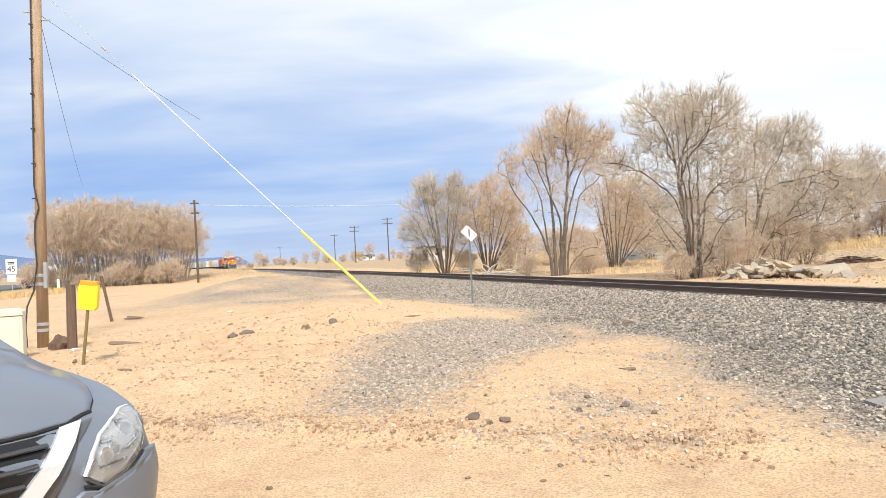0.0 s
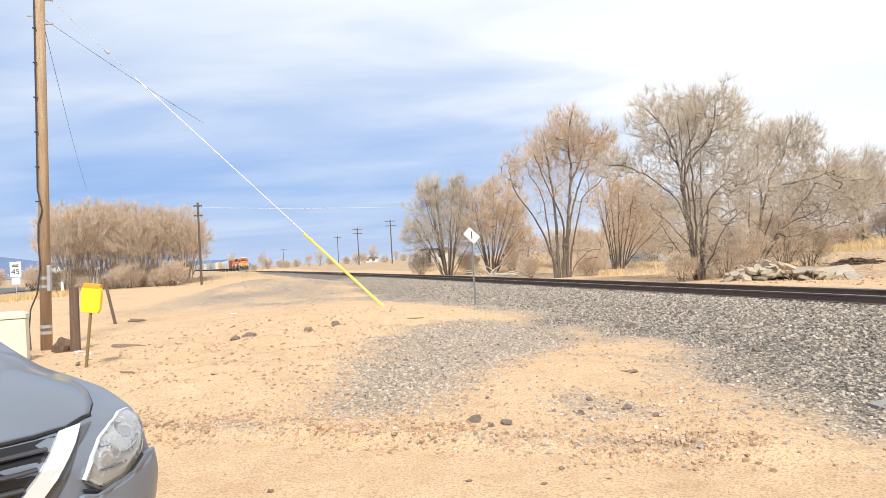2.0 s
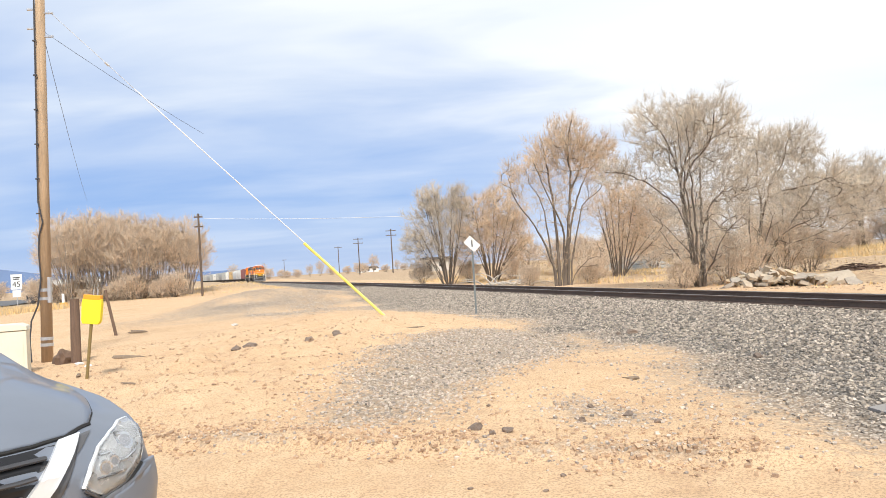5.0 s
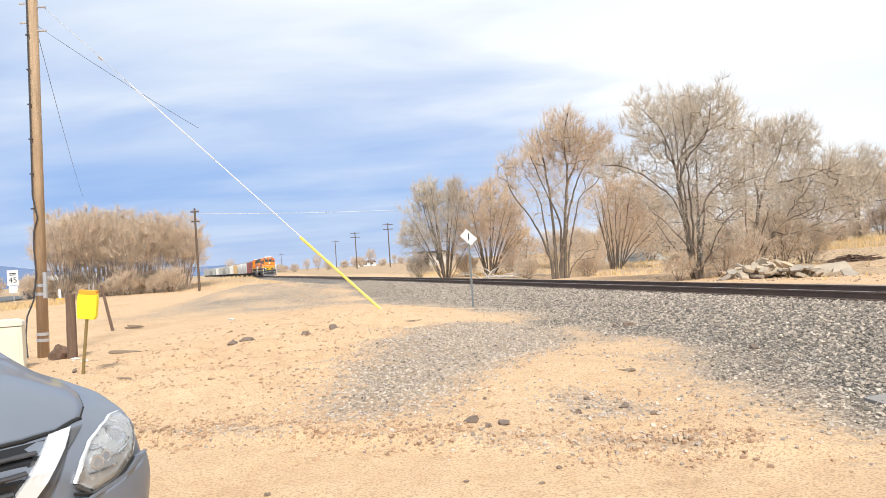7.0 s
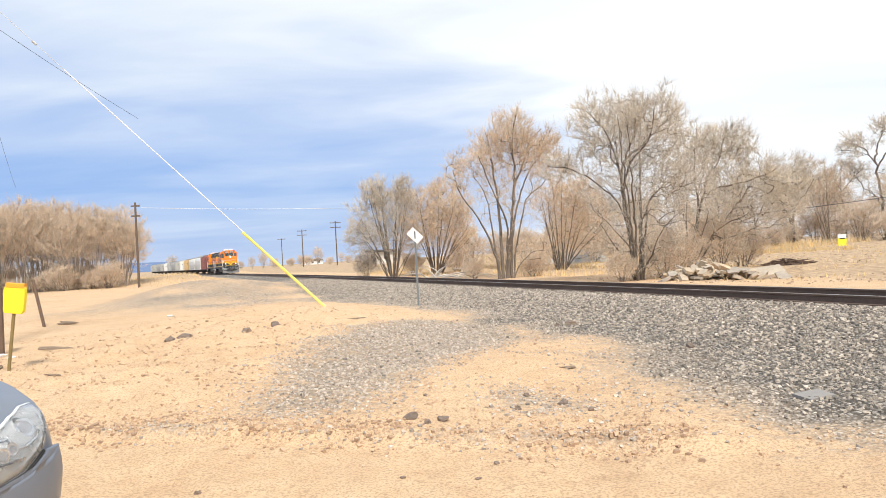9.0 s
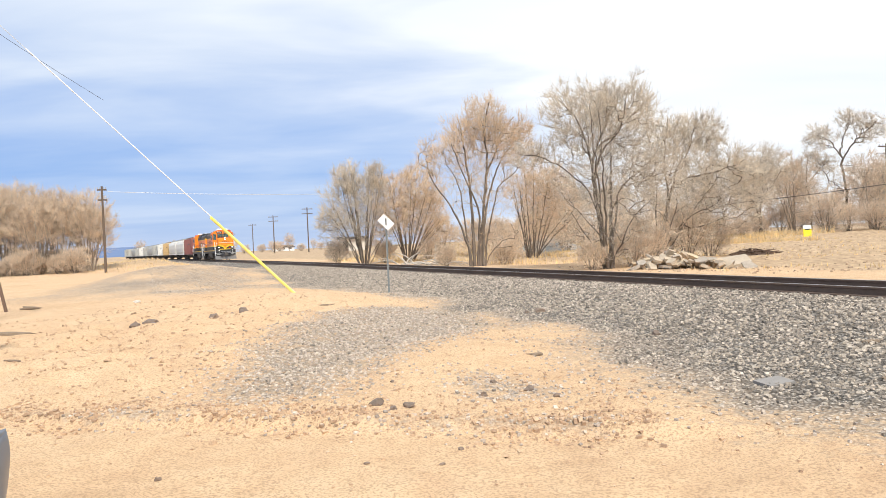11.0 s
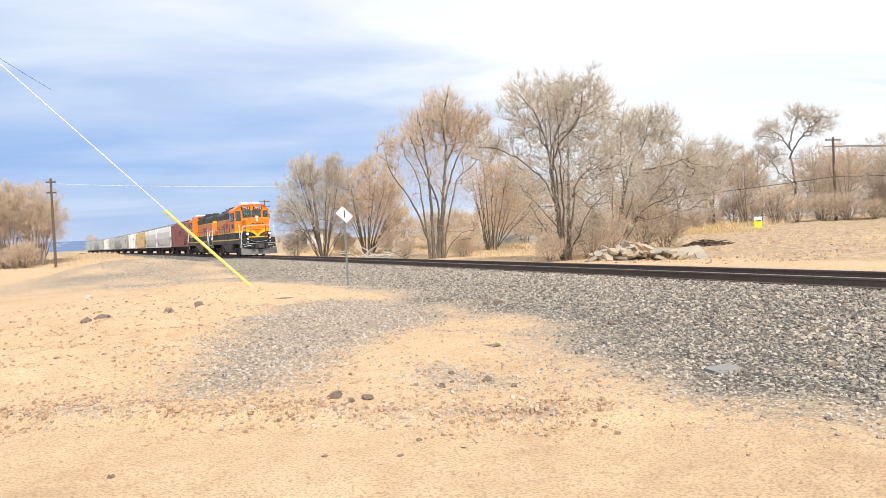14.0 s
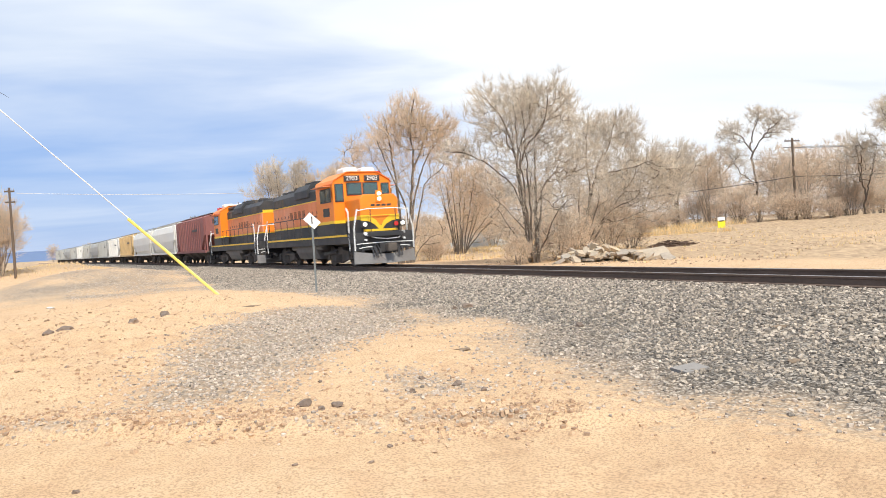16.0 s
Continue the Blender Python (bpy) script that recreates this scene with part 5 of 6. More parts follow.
def truck(parent, y, base=2.7, loco=True):
    """Side frames, springs and bolster round two axles; the wheelsets are parts of the vehicle."""
    for side in (-1, 1):
        x0 = side * 0.98
        h = base / 2
        outline = [(y - h - 0.32, 0.36), (y - h + 0.3, 0.36), (y - h + 0.45, 0.30), (y - 0.35, 0.18), (y + 0.35, 0.18), (y + h - 0.45, 0.30), (y + h - 0.3, 0.36), (y + h + 0.32, 0.36), (y + h + 0.30, 0.70), (y + h - 0.5, 0.78), (y + 0.4, 0.86), (y - 0.4, 0.86), (y - h + 0.5, 0.78), (y - h - 0.30, 0.70)]
        part("side_frame", prism(outline, x0 - 0.06, x0 + 0.06, "x"), GRIME, parent, bevel=0.015)
        for d in (-h, h):
            part("journal_box", box(x0 - 0.12, x0 + 0.13, y + d - 0.17, y + d + 0.17, 0.33, 0.67), GRIME, parent, bevel=0.02)
        for d in (-0.28, 0.0, 0.28):
            part("spring", rod((x0 + side * 0.08, y + d, 0.24), (x0 + side * 0.08, y + d, 0.62), 0.08, 0.08, 8), GRIME, parent)
        if loco:
            for d in (-h - 0.45, h + 0.45):
                part("brake_cylinder", rod((x0 + side * 0.1, y + d, 0.62), (x0 + side * 0.1, y + d * 0.72 + y * 0.28, 0.72), 0.09, 0.09, 10), GRIME, parent)
            part("sand_hose", pipe([Vector((x0, y - h - 0.5, 1.0)), Vector((x0, y - h - 0.62, 0.5)), Vector((x0 * 0.8, y - h - 0.5, 0.15))], 0.025), CABLE, parent)
    part("bolster", box(-0.95, 0.95, y - 0.3, y + 0.3, 0.5, 0.95), GRIME, parent)


LOCO = 16.8
LOCO_AXLES = (-5.65, -2.95, 2.95, 5.65)


def locomotive(label):
    """Four-axle road switcher, front towards -y, standing on z = 0."""
    t = thing("locomotive", label, "locomotive", group="locomotives of the train")
    e = -LOCO / 2
    # underframe, walkway and stripes
    part("underframe", box(-1.48, 1.48, e + 1.0, -e - 1.0, 1.08, 1.52), LOCO_BLACK, t, bevel=0.02)
    for side in (-1, 1):
        x = side * 1.49
        part("sill_stripe", box(min(x, x + side * 0.012), max(x, x + side * 0.012), e + 1.7, -e - 1.7, 1.43, 1.52), LOCO_YELLOW, t, "yellow sill stripe")
    part("walkway", box(-1.5, 1.5, e + 0.95, -e - 0.95, 1.52, 1.57), LOCO_BLACK, t)
    part("fuel_tank", prism([(-1.25, 0.75), (-1.05, 0.38), (1.05, 0.38), (1.25, 0.75), (1.3, 1.08), (-1.3, 1.08)], -1.75, 1.75), TANK, t, "grey rounded fuel tank", bevel=0.03)
    for side in (-1, 1):
        part("air_reservoir", rod((side * 1.12, -2.55, 1.0), (side * 1.12, 2.55, 1.0), 0.16, 0.16, 12), TANK, t)
        part("battery_box", box(side * 1.2 - 0.2, side * 1.2 + 0.2, e + 4.8, e + 6.0, 1.57, 2.12), LOCO_BLACK, t, bevel=0.02)
    # long hood: black base, stripe, orange side, black crown
    y0, y1 = e + 5.6, -e - 1.35
    part("hood_base", box(-0.93, 0.93, y0, y1, 1.57, 2.12), LOCO_BLACK, t)
    part("hood_stripe", box(-0.945, 0.945, y0, y1 + 0.01, 2.10, 2.20), LOCO_YELLOW, t, "yellow stripe along the hood")
    part("hood_side", box(-0.93, 0.93, y0, y1, 2.20, 3.42), FADED, t, "faded orange hood side")
    part("hood_line", box(-0.94, 0.94, y0, y1 + 0.008, 3.40, 3.46), LOCO_YELLOW, t, "thin yellow line")
    part("hood_crown", prism([(-0.94, 3.46), (0.94, 3.46), (0.94, 3.95), (0.72, 4.22), (-0.72, 4.22), (-0.94, 3.95)], y0, y1), LOCO_BLACK, t, bevel=0.02)
    part("end_panel", box(-0.85, 0.85, y1, y1 + 0.035, 2.15, 3.42), ORANGE, t, "orange hood end")
    part("end_band", box(-0.85, 0.85, y1, y1 + 0.04, 3.43, 3.62), LOCO_YELLOW, t)
    # doors along the hood
    n_doors = 13
    for side in (-1, 1):
        for i in range(n_doors):
            a = y0 + 0.25 + i * (y1 - y0 - 0.5) / n_doors
            b = a + (y1 - y0 - 0.5) / n_doors - 0.05
            x = side * 0.932
            d = part("hood_door", box(min(x, x + side * 0.022), max(x, x + side * 0.022), a, b, 2.24, 3.36), FADED, t)
            part("latch", box(min(x, x + side * 0.045), max(x, x + side * 0.045), b - 0.12, b - 0.07, 2.75, 2.9), LOCO_BLACK, d)
        x = side * 0.95
        for a, b, z0, z1 in ((y1 - 2.3, y1 - 0.4, 3.5, 3.92), (y0 + 0.3, y0 + 1.6, 3.5, 3.9)):
            part("grille", box(min(x, x + side * 0.03), max(x, x + side * 0.03), a, b, z0, z1), GRIME, t, "dark radiator grille")
        # plain blocks where the road name stands
        for i in range(4):
            a = y0 + 3.6 + i * 0.75
            part("lettering_block", box(min(x, x + side * 0.01), max(x, x + side * 0.01), a, a + 0.46, 2.62, 3.06), material("faded_lettering", (0.36, 0.12, 0.05), 0.7, vary=0.25, scale=2), t, "faded brown block of lettering")
    # roof gear
    part("brake_blister", prism([(-1.05, 3.7), (1.05, 3.7), (1.05, 4.1), (0.8, 4.42), (-0.8, 4.42), (-1.05, 4.1)], y0 + 2.7, y0 + 5.0), LOCO_BLACK, t, bevel=0.02)
    for y in (y1 - 0.95, y1 - 2.15, y0 + 3.4, y0 + 4.4):
        z = 4.22 if y > y0 + 5.1 else 4.42
        part("fan", rod((0, y, z - 0.02), (0, y, z + 0.17), 0.56, 0.53, 20), LOCO_BLACK, t)
    for y in (y0 + 5.7, y0 + 7.2):
        part("exhaust", box(-0.28, 0.28, y - 0.2, y + 0.2, 4.2, 4.55), GRIME, t, bevel=0.02)
    part("air_filter_box", box(-0.85, 0.85, y0 + 0.1, y0 + 1.9, 4.2, 4.38), LOCO_BLACK, t, bevel=0.04)
    # cab
    c0, c1 = e + 3.15, e + 5.6
    cab = [(-1.5, 1.57), (1.5, 1.57), (1.5, 3.95), (1.42, 4.12), (0.75, 4.50), (-0.75, 4.50), (-1.42, 4.12), (-1.5, 3.95)]
    part("cab", prism(cab, c0, c1), ORANGE, t, "bright orange cab", bevel=0.02)
    part("cab_roof", prism([(-1.53, 3.98), (-1.44, 4.15), (-0.76, 4.535), (0.76, 4.535), (1.44, 4.15), (1.53, 3.98), (1.44, 4.12), (0.75, 4.505), (-0.75, 4.505), (-1.44, 4.12)], c0 - 0.07, c1 + 0.05), ORANGE, t)
    part("cab_base", box(-1.508, 1.508, c0 - 0.006, c1 + 0.006, 1.57, 2.10), LOCO_BLACK, t)
    part("cab_stripe", box(-1.514, 1.514, c0 - 0.012, c1 + 0.012, 2.08, 2.22), LOCO_YELLOW, t)
    for u in (-0.45, 0.45):
        part("air_conditioner", prism([(u - 0.36, 4.50), (u + 0.36, 4.50), (u + 0.36, 4.68), (u + 0.28, 4.76), (u - 0.28, 4.76), (u - 0.36, 4.68)], c0 + 0.25, c0 + 1.15), RAIL_WHITE, t, "white rooftop air conditioner", bevel=0.02)
    part("horn", rod((0.95, c0 + 0.1, 4.46), (0.95, c0 + 0.7, 4.46), 0.1, 0.04, 10), RED_LENS, t)
    part("roof_beacon", rod((1.15, c0 + 0.35, 4.3), (1.15, c0 + 0.35, 4.48), 0.07, 0.06, 10), RED_LENS, t)
    part("antenna", rod((-0.2, c0 + 1.6, 4.5), (-0.2, c0 + 1.6, 4.85), 0.02, 0.02, 6), LOCO_BLACK, t)

    def window(x0, x1, z0, z1, name="windshield"):
        f = part(name, box(x0 - 0.05, x1 + 0.05, c0 - 0.03, c0 + 0.02, z0 - 0.05, z1 + 0.05), LOCO_BLACK, t, bevel=0.008)
        part("pane", box(x0, x1, c0 - 0.045, c0 - 0.032, z0, z1), CAB_GLASS, f, "tinted window glass")
    window(-0.76, -0.07, 3.44, 3.95)
    window(0.07, 0.76, 3.44, 3.95)
    window(-1.36, -1.02, 3.15, 3.92, "door_window")
    window(1.02, 1.36, 3.45, 3.92, "door_window")
    for side in (-1, 1):
        x = side * 1.5
        for a, b in ((c0 + 0.35, c0 + 0.95), (c0 + 1.1, c0 + 1.75)):
            f = part("side_window", box(min(x, x + side * 0.03), max(x, x + side * 0.03), a - 0.05, b + 0.05, 3.12, 3.80), LOCO_BLACK, t)
            part("pane", box(min(x + side * 0.03, x + side * 0.04), max(x + side * 0.03, x + side * 0.04), a, b, 3.17, 3.75), CAB_GLASS, f)
        part("sunshade", box(min(x, x + side * 0.42), max(x, x + side * 0.42), c0 + 0.25, c0 + 1.9, 3.86, 3.89, pose(0, 0, 0)), FADED, t)
        part("number_block", box(min(x, x + side * 0.012), max(x, x + side * 0.012), c0 + 0.6, c0 + 1.5, 2.45, 2.85), LOCO_BLACK, t, "dark painted number block")
        part("mirror", box(side * 1.58 - 0.02, side * 1.58 + 0.02, c0 + 0.1, c0 + 0.3, 3.3, 3.7), LOCO_BLACK, t)
    for u in (-0.52, 0.52):
        nb = part("number_board", box(u - 0.40, u + 0.40, c0 - 0.06, c0 + 0.05, 4.06, 4.34), LOCO_BLACK, t, "black number board with white digits")
        lettering("digits", "2903", 0.30, RAIL_WHITE, nb, pose(u, c0 - 0.065, 4.20, 90, 0, 0))
    # nose
    n0, n1 = e + 1.25, c0
    nose = [(-0.95, 1.57), (0.95, 1.57), (0.95, 3.10), (0.78, 3.30), (-0.78, 3.30), (-0.95, 3.10)]
    part("nose", prism(nose, n0, n1), ORANGE, t, "orange short hood", bevel=0.05)
    part("nose_base", box(-0.962, 0.962, n0 - 0.008, n1, 1.57, 2.16), LOCO_BLACK, t)
    band = [(-0.96, 2.12), (-0.55, 2.05), (-0.3, 1.92), (0, 1.60), (0.3, 1.92), (0.55, 2.05), (0.96, 2.12), (0.96, 2.36), (0.5, 2.30), (0.22, 2.12), (0, 1.84), (-0.22, 2.12), (-0.5, 2.30), (-0.96, 2.36)]
    part("nose_chevron", prism(band, n0 - 0.024, n0 - 0.012), LOCO_YELLOW, t, "yellow winged chevron on the nose")
    part("nose_chevron_fill", prism([(0, 1.86), (0.22, 2.13), (0.5, 2.31), (-0.5, 2.31), (-0.22, 2.13)], n0 - 0.016, n0 - 0.010), ORANGE, t)
    part("nose_side_band", box(-0.968, 0.968, n0 - 0.01, n1, 2.16, 2.34), LOCO_YELLOW, t)
    part("nose_bottom_stripe", box(-0.85, 0.85, n0 - 0.02, n0, 1.60, 1.70), LOCO_YELLOW, t)
    for i in range(4):
        u = -0.42 + i * 0.27
        part("emblem_block", box(u, u + 0.2, n0 - 0.006, n0 + 0.01, 2.75, 2.84), LOCO_BLACK, t, "dark emblem lettering block")
    part("lamp_housing", box(-0.16, 0.16, n0 - 0.05, n0 + 0.02, 2.92, 3.46), ORANGE, t, bevel=0.03)
    for z in (3.08, 3.32):
        part("headlight", rod((0, n0 - 0.075, z), (0, n0 - 0.03, z), 0.088, 0.088, 18), LENS, t, "lit white headlight")
    # pilot deck, steps, ditch lights, plow, coupler
    for f, yy in ((1, e + 0.95), (-1, -e - 0.95)):
        part("end_plate", box(-1.5, 1.5, yy - 0.05, yy + 0.05, 0.75, 1.55), LOCO_BLACK, t, bevel=0.01)
        part("anticlimber", box(-0.85, 0.85, yy - f * 0.28 - 0.12, yy - f * 0.28 + 0.12, 1.35, 1.55), LOCO_BLACK, t, bevel=0.02)
        v = yy - f * 0.35
        plow = [Vector((-1.52, yy - f * 0.05, 0.16)), Vector((0, v - f * 0.18, 0.13)), Vector((1.52, yy - f * 0.05, 0.16)), Vector((1.5, yy - f * 0.02, 0.72)), Vector((0.45, v - f * 0.02, 0.56)), Vector((-0.45, v - f * 0.02, 0.56)), Vector((-1.5, yy - f * 0.02, 0.72))]
        bm = bmesh.new()
        fr = [bm.verts.new(p) for p in plow]
        bk = [bm.verts.new(p + Vector((0, f * 0.05, 0))) for p in plow]
        for q in ((0, 1, 5, 6), (1, 2, 3, 4), (1, 4, 5)):
            bm.faces.new([fr[i] for i in q])
            bm.faces.new([bk[i] for i in q][::-1])
        for i in range(7):
            j = (i + 1) % 7
            bm.faces.new((fr[i], bk[i], bk[j], fr[j]))
        bmesh.ops.recalc_face_normals(bm, faces=bm.faces)
        part("snow_plow", bm, PLOW, t, "grey steel snow plow")
        part("coupler_shank", box(-0.1, 0.1, min(yy, yy - f * 0.75), max(yy, yy - f * 0.75), 0.74, 0.96), GRIME, t, bevel=0.02)
        part("coupler_knuckle", box(-0.22, 0.22, min(yy - f * 0.62, yy - f * 0.93), max(yy - f * 0.62, yy - f * 0.93), 0.66, 1.04), GRIME, t, bevel=0.06)
        part("coupler_pocket", box(-0.34, 0.34, min(yy - f * 0.3, yy), max(yy - f * 0.3, yy), 0.62, 1.12), LOCO_BLACK, t, bevel=0.03)
        for side in (-1, 1):
            part("pilot_valve", rod((side * 0.95, yy - f * 0.1, 1.22), (side * 0.95, yy - f * 0.2, 1.22), 0.05, 0.05, 10), RAIL_WHITE, t)
            part("plow_grab", hose([Vector((side * 1.25, yy - f * 0.07, 0.86)), Vector((side * 0.95, yy - f * 0.2, 0.9)), Vector((side * 0.7, yy - f * 0.26, 0.9))], 0.022), RAIL_WHITE, t)
        for u in (-1.1, 1.1):
            part("plow_bracket", box(u - 0.05, u + 0.05, min(yy - f * 0.12, yy), max(yy - f * 0.12, yy), 0.45, 1.2), LOCO_BLACK, t)
        part("uncoupling_lever", hose([Vector((-1.4, yy - f * 0.12, 1.05)), Vector((-0.3, yy - f * 0.3, 1.08)), Vector((0.3, yy - f * 0.3, 1.08)), Vector((1.4, yy - f * 0.12, 1.05))], 0.02), RAIL_WHITE, t)
        for u in (-0.75, -0.62, -0.55, -0.4, 0.4, 0.55, 0.62, 0.75):
            part("air_hose", hose([Vector((u, yy - f * 0.05, 1.0)), Vector((u * 0.97, yy - f * 0.35, 0.75)), Vector((u * 0.9, yy - f * 0.42, 0.45))], 0.03), CABLE, t)
        part("mu_cable", hose([Vector((-0.95, yy - f * 0.06, 1.45)), Vector((-0.55, yy - f * 0.44, 1.28)), Vector((0, yy - f * 0.46, 1.22)), Vector((0.55, yy - f * 0.44, 1.25)), Vector((0.95, yy - f * 0.06, 1.5))], 0.025), METAL, t)
        for side in (-1, 1):
            for k, z in enumerate((0.42, 0.80, 1.18)):
                part("step", box(side * 1.3 - 0.2, side * 1.3 + 0.2, min(yy, yy + f * 0.5), max(yy, yy + f * 0.5), z, z + 0.035), GRIME, t)
            part("stair_side", box(side * 1.49 - 0.015, side * 1.49 + 0.015, min(yy, yy + f * 0.12), max(yy, yy + f * 0.12), 0.35, 1.55), LOCO_BLACK, t)
            # white grab rails at the corners
            x = side * 1.46
            part("corner_rail", hose([Vector((x, yy - f * 0.07, 0.75)), Vector((x, yy - f * 0.07, 1.75)), Vector((x * 0.90, yy - f * 0.04, 2.35)), Vector((x * 0.86, yy - f * 0.04, 2.62))], 0.032), RAIL_WHITE, t, "white front handrail")
            part("corner_rail", hose([Vector((x, yy + f * 0.55, 0.75)), Vector((x, yy + f * 0.55, 2.5)), Vector((x, yy + f * 0.75, 2.72))], 0.032), RAIL_WHITE, t, "white stair handrail")
            if f == 1:
                part("ditch_light_box", box(side * 0.93 - 0.14, side * 0.93 + 0.14, yy - 0.12, yy + 0.1, 1.78, 2.06), LOCO_BLACK, t, bevel=0.02)
                part("ditch_light", rod((side * 0.93, yy - 0.15, 1.92), (side * 0.93, yy - 0.10, 1.92), 0.09, 0.09, 16), LENS, t, "lit white ditch light")
                part("lower_light", rod((side * 0.93, yy - 0.12, 1.5), (side * 0.93, yy - 0.07, 1.5), 0.085, 0.085, 14), RAIL_WHITE, t)
        part("end_rail", hose([Vector((-1.26, yy - f * 0.04, 2.55)), Vector((-0.75, yy - f * 0.06, 2.62)), Vector((-0.62, yy - f * 0.06, 2.62)), Vector((0.62, yy - f * 0.06, 2.62)), Vector((1.26, yy - f * 0.04, 2.55))], 0.024), RAIL_WHITE, t, "white end handrail")
        for u in (-0.62, 0.62):
            part("rail_post", rod((u, yy - f * 0.06, 1.55), (u, yy - f * 0.06, 2.62), 0.02, 0.02, 6), LOCO_BLACK, t)
    part("red_marker", rod((0.62, e + 0.83, 1.9), (0.62, e + 0.88, 1.9), 0.1, 0.1, 14), RED_LENS, t, "red marker lamp")
    for side in (-1, 1):
        x = side * 1.45
        for i in range(8):
            y = c1 + 0.4 + i * 1.25
            part("rail_post", rod((x, y, 1.55), (x, y, 2.58), 0.018, 0.018, 6), LOCO_BLACK, t)
        part("side_rail", rod((x, c1 + 0.3, 2.58), (x, -e - 1.5, 2.58), 0.02, 0.02, 6), LOCO_BLACK, t)
    for y in (-4.3, 4.3):
        truck(t, y, 2.7)
    for y in LOCO_AXLES:
        wheelset(t, y)
    return t


def hopper(label, paint, length=16.8, rounded=False):
    """Covered hopper car: sloped ends, ribs or a smooth bulged side, roof walk, hatches, bays, ladders."""
    t = thing("hopper_car", label, "rail car", group="hopper cars of the train")
    h = length / 2
    if rounded:
        ring = [(-1.25, 1.15), (1.25, 1.15), (1.5, 1.6), (1.57, 2.4), (1.52, 3.3), (1.25, 3.95), (0.7, 4.22), (-0.7, 4.22), (-1.25, 3.95), (-1.52, 3.3), (-1.57, 2.4), (-1.5, 1.6)]
    else:
        ring = [(-1.5, 1.15), (1.5, 1.15), (1.53, 1.25), (1.53, 2.4), (1.53, 3.6), (1.48, 4.0), (0.8, 4.25), (-0.8, 4.25), (-1.48, 4.0), (-1.53, 3.6), (-1.53, 2.4), (-1.53, 1.25)]

    def cut(y, raise_to):
        return [(x, y, max(z, raise_to)) for x, z in ring]
    bm = loft([cut(-h + 0.75, 2.5), cut(-h + 2.4, 1.15), cut(h - 2.4, 1.15), cut(h - 0.75, 2.5)])
    part("body", bm, paint, t, smooth_faces=False)
    part("roof_edge", box(-0.95, 0.95, -h + 0.7, h - 0.7, 4.18, 4.27), paint, t)
    for side in (-1, 1):
        part("side_sill", box(side * 1.5 - 0.06, side * 1.5 + 0.06, -h + 0.5, h - 0.5, 1.02, 1.24), paint, t)
        if not rounded:
            for i in range(13):
                y = -h + 2.4 + i * (length - 4.8) / 12
                part("side_rib", box(side * 1.56 - 0.035, side * 1.56 + 0.035, y - 0.05, y + 0.05, 1.2, 3.9), paint, t)
        part("roof_walk", box(side * 0.62 - 0.22, side * 0.62 + 0.22, -h + 0.6, h - 0.6, 4.34, 4.38), METAL, t)
        part("lettering_block", box(min(side * 1.6, side * 1.605), max(side * 1.6, side * 1.605), -h + 3.2, -h + 5.6, 2.9, 3.1), LOCO_BLACK, t, "dark block of lettering") if not rounded else None
        for e in (-1, 1):
            for d in (0.62, 1.05):
                part("ladder_rail", rod((side * 1.5, e * (h - d), 1.1), (side * 1.5, e * (h - d), 4.1), 0.022, 0.022, 5), paint, t)
            for k in range(7):
                part("rung", rod((side * 1.5, e * (h - 0.62), 1.3 + k * 0.42), (side * 1.5, e * (h - 1.05), 1.3 + k * 0.42), 0.015, 0.015, 5), paint, t)
            part("end_post", box(side * 1.35 - 0.06, side * 1.35 + 0.06, e * (h - 0.55) - 0.06, e * (h - 0.55) + 0.06, 1.1, 3.9), paint, t)
    part("hatch_trough", box(-0.32, 0.32, -h + 1.6, h - 1.6, 4.26, 4.40), paint, t, bevel=0.02)
    for i in range(3):
        y = (i - 1) * (length - 7.0) / 2.3
        bm = loft([[(-1.4, y - 1.5, 1.16), (1.4, y - 1.5, 1.16), (1.4, y + 1.5, 1.16), (-1.4, y + 1.5, 1.16)], [(-0.55, y - 0.4, 0.42), (0.55, y - 0.4, 0.42), (0.55, y + 0.4, 0.42), (-0.55, y + 0.4, 0.42)]])
        part("hopper_bay", bm, GRIME, t)
    part("centre_sill", box(-0.3, 0.3, -h + 0.3, h - 0.3, 0.78, 1.08), GRIME, t)
    for e in (-1, 1):
        part("end_platform", box(-1.45, 1.45, min(e * (h - 0.45), e * (h - 2.0)), max(e * (h - 0.45), e * (h - 2.0)), 1.02, 1.10), GRIME, t)
        part("coupler", box(-0.15, 0.15, min(e * (h - 0.5), e * h), max(e * (h - 0.5), e * h), 0.7, 0.98), GRIME, t, bevel=0.03)
        truck(t, e * (h - 2.0), 1.75, False)
        for d in (-0.875, 0.875):
            wheelset(t, e * (h - 2.0) + d, 0.46)
    return t


TRAIN = []


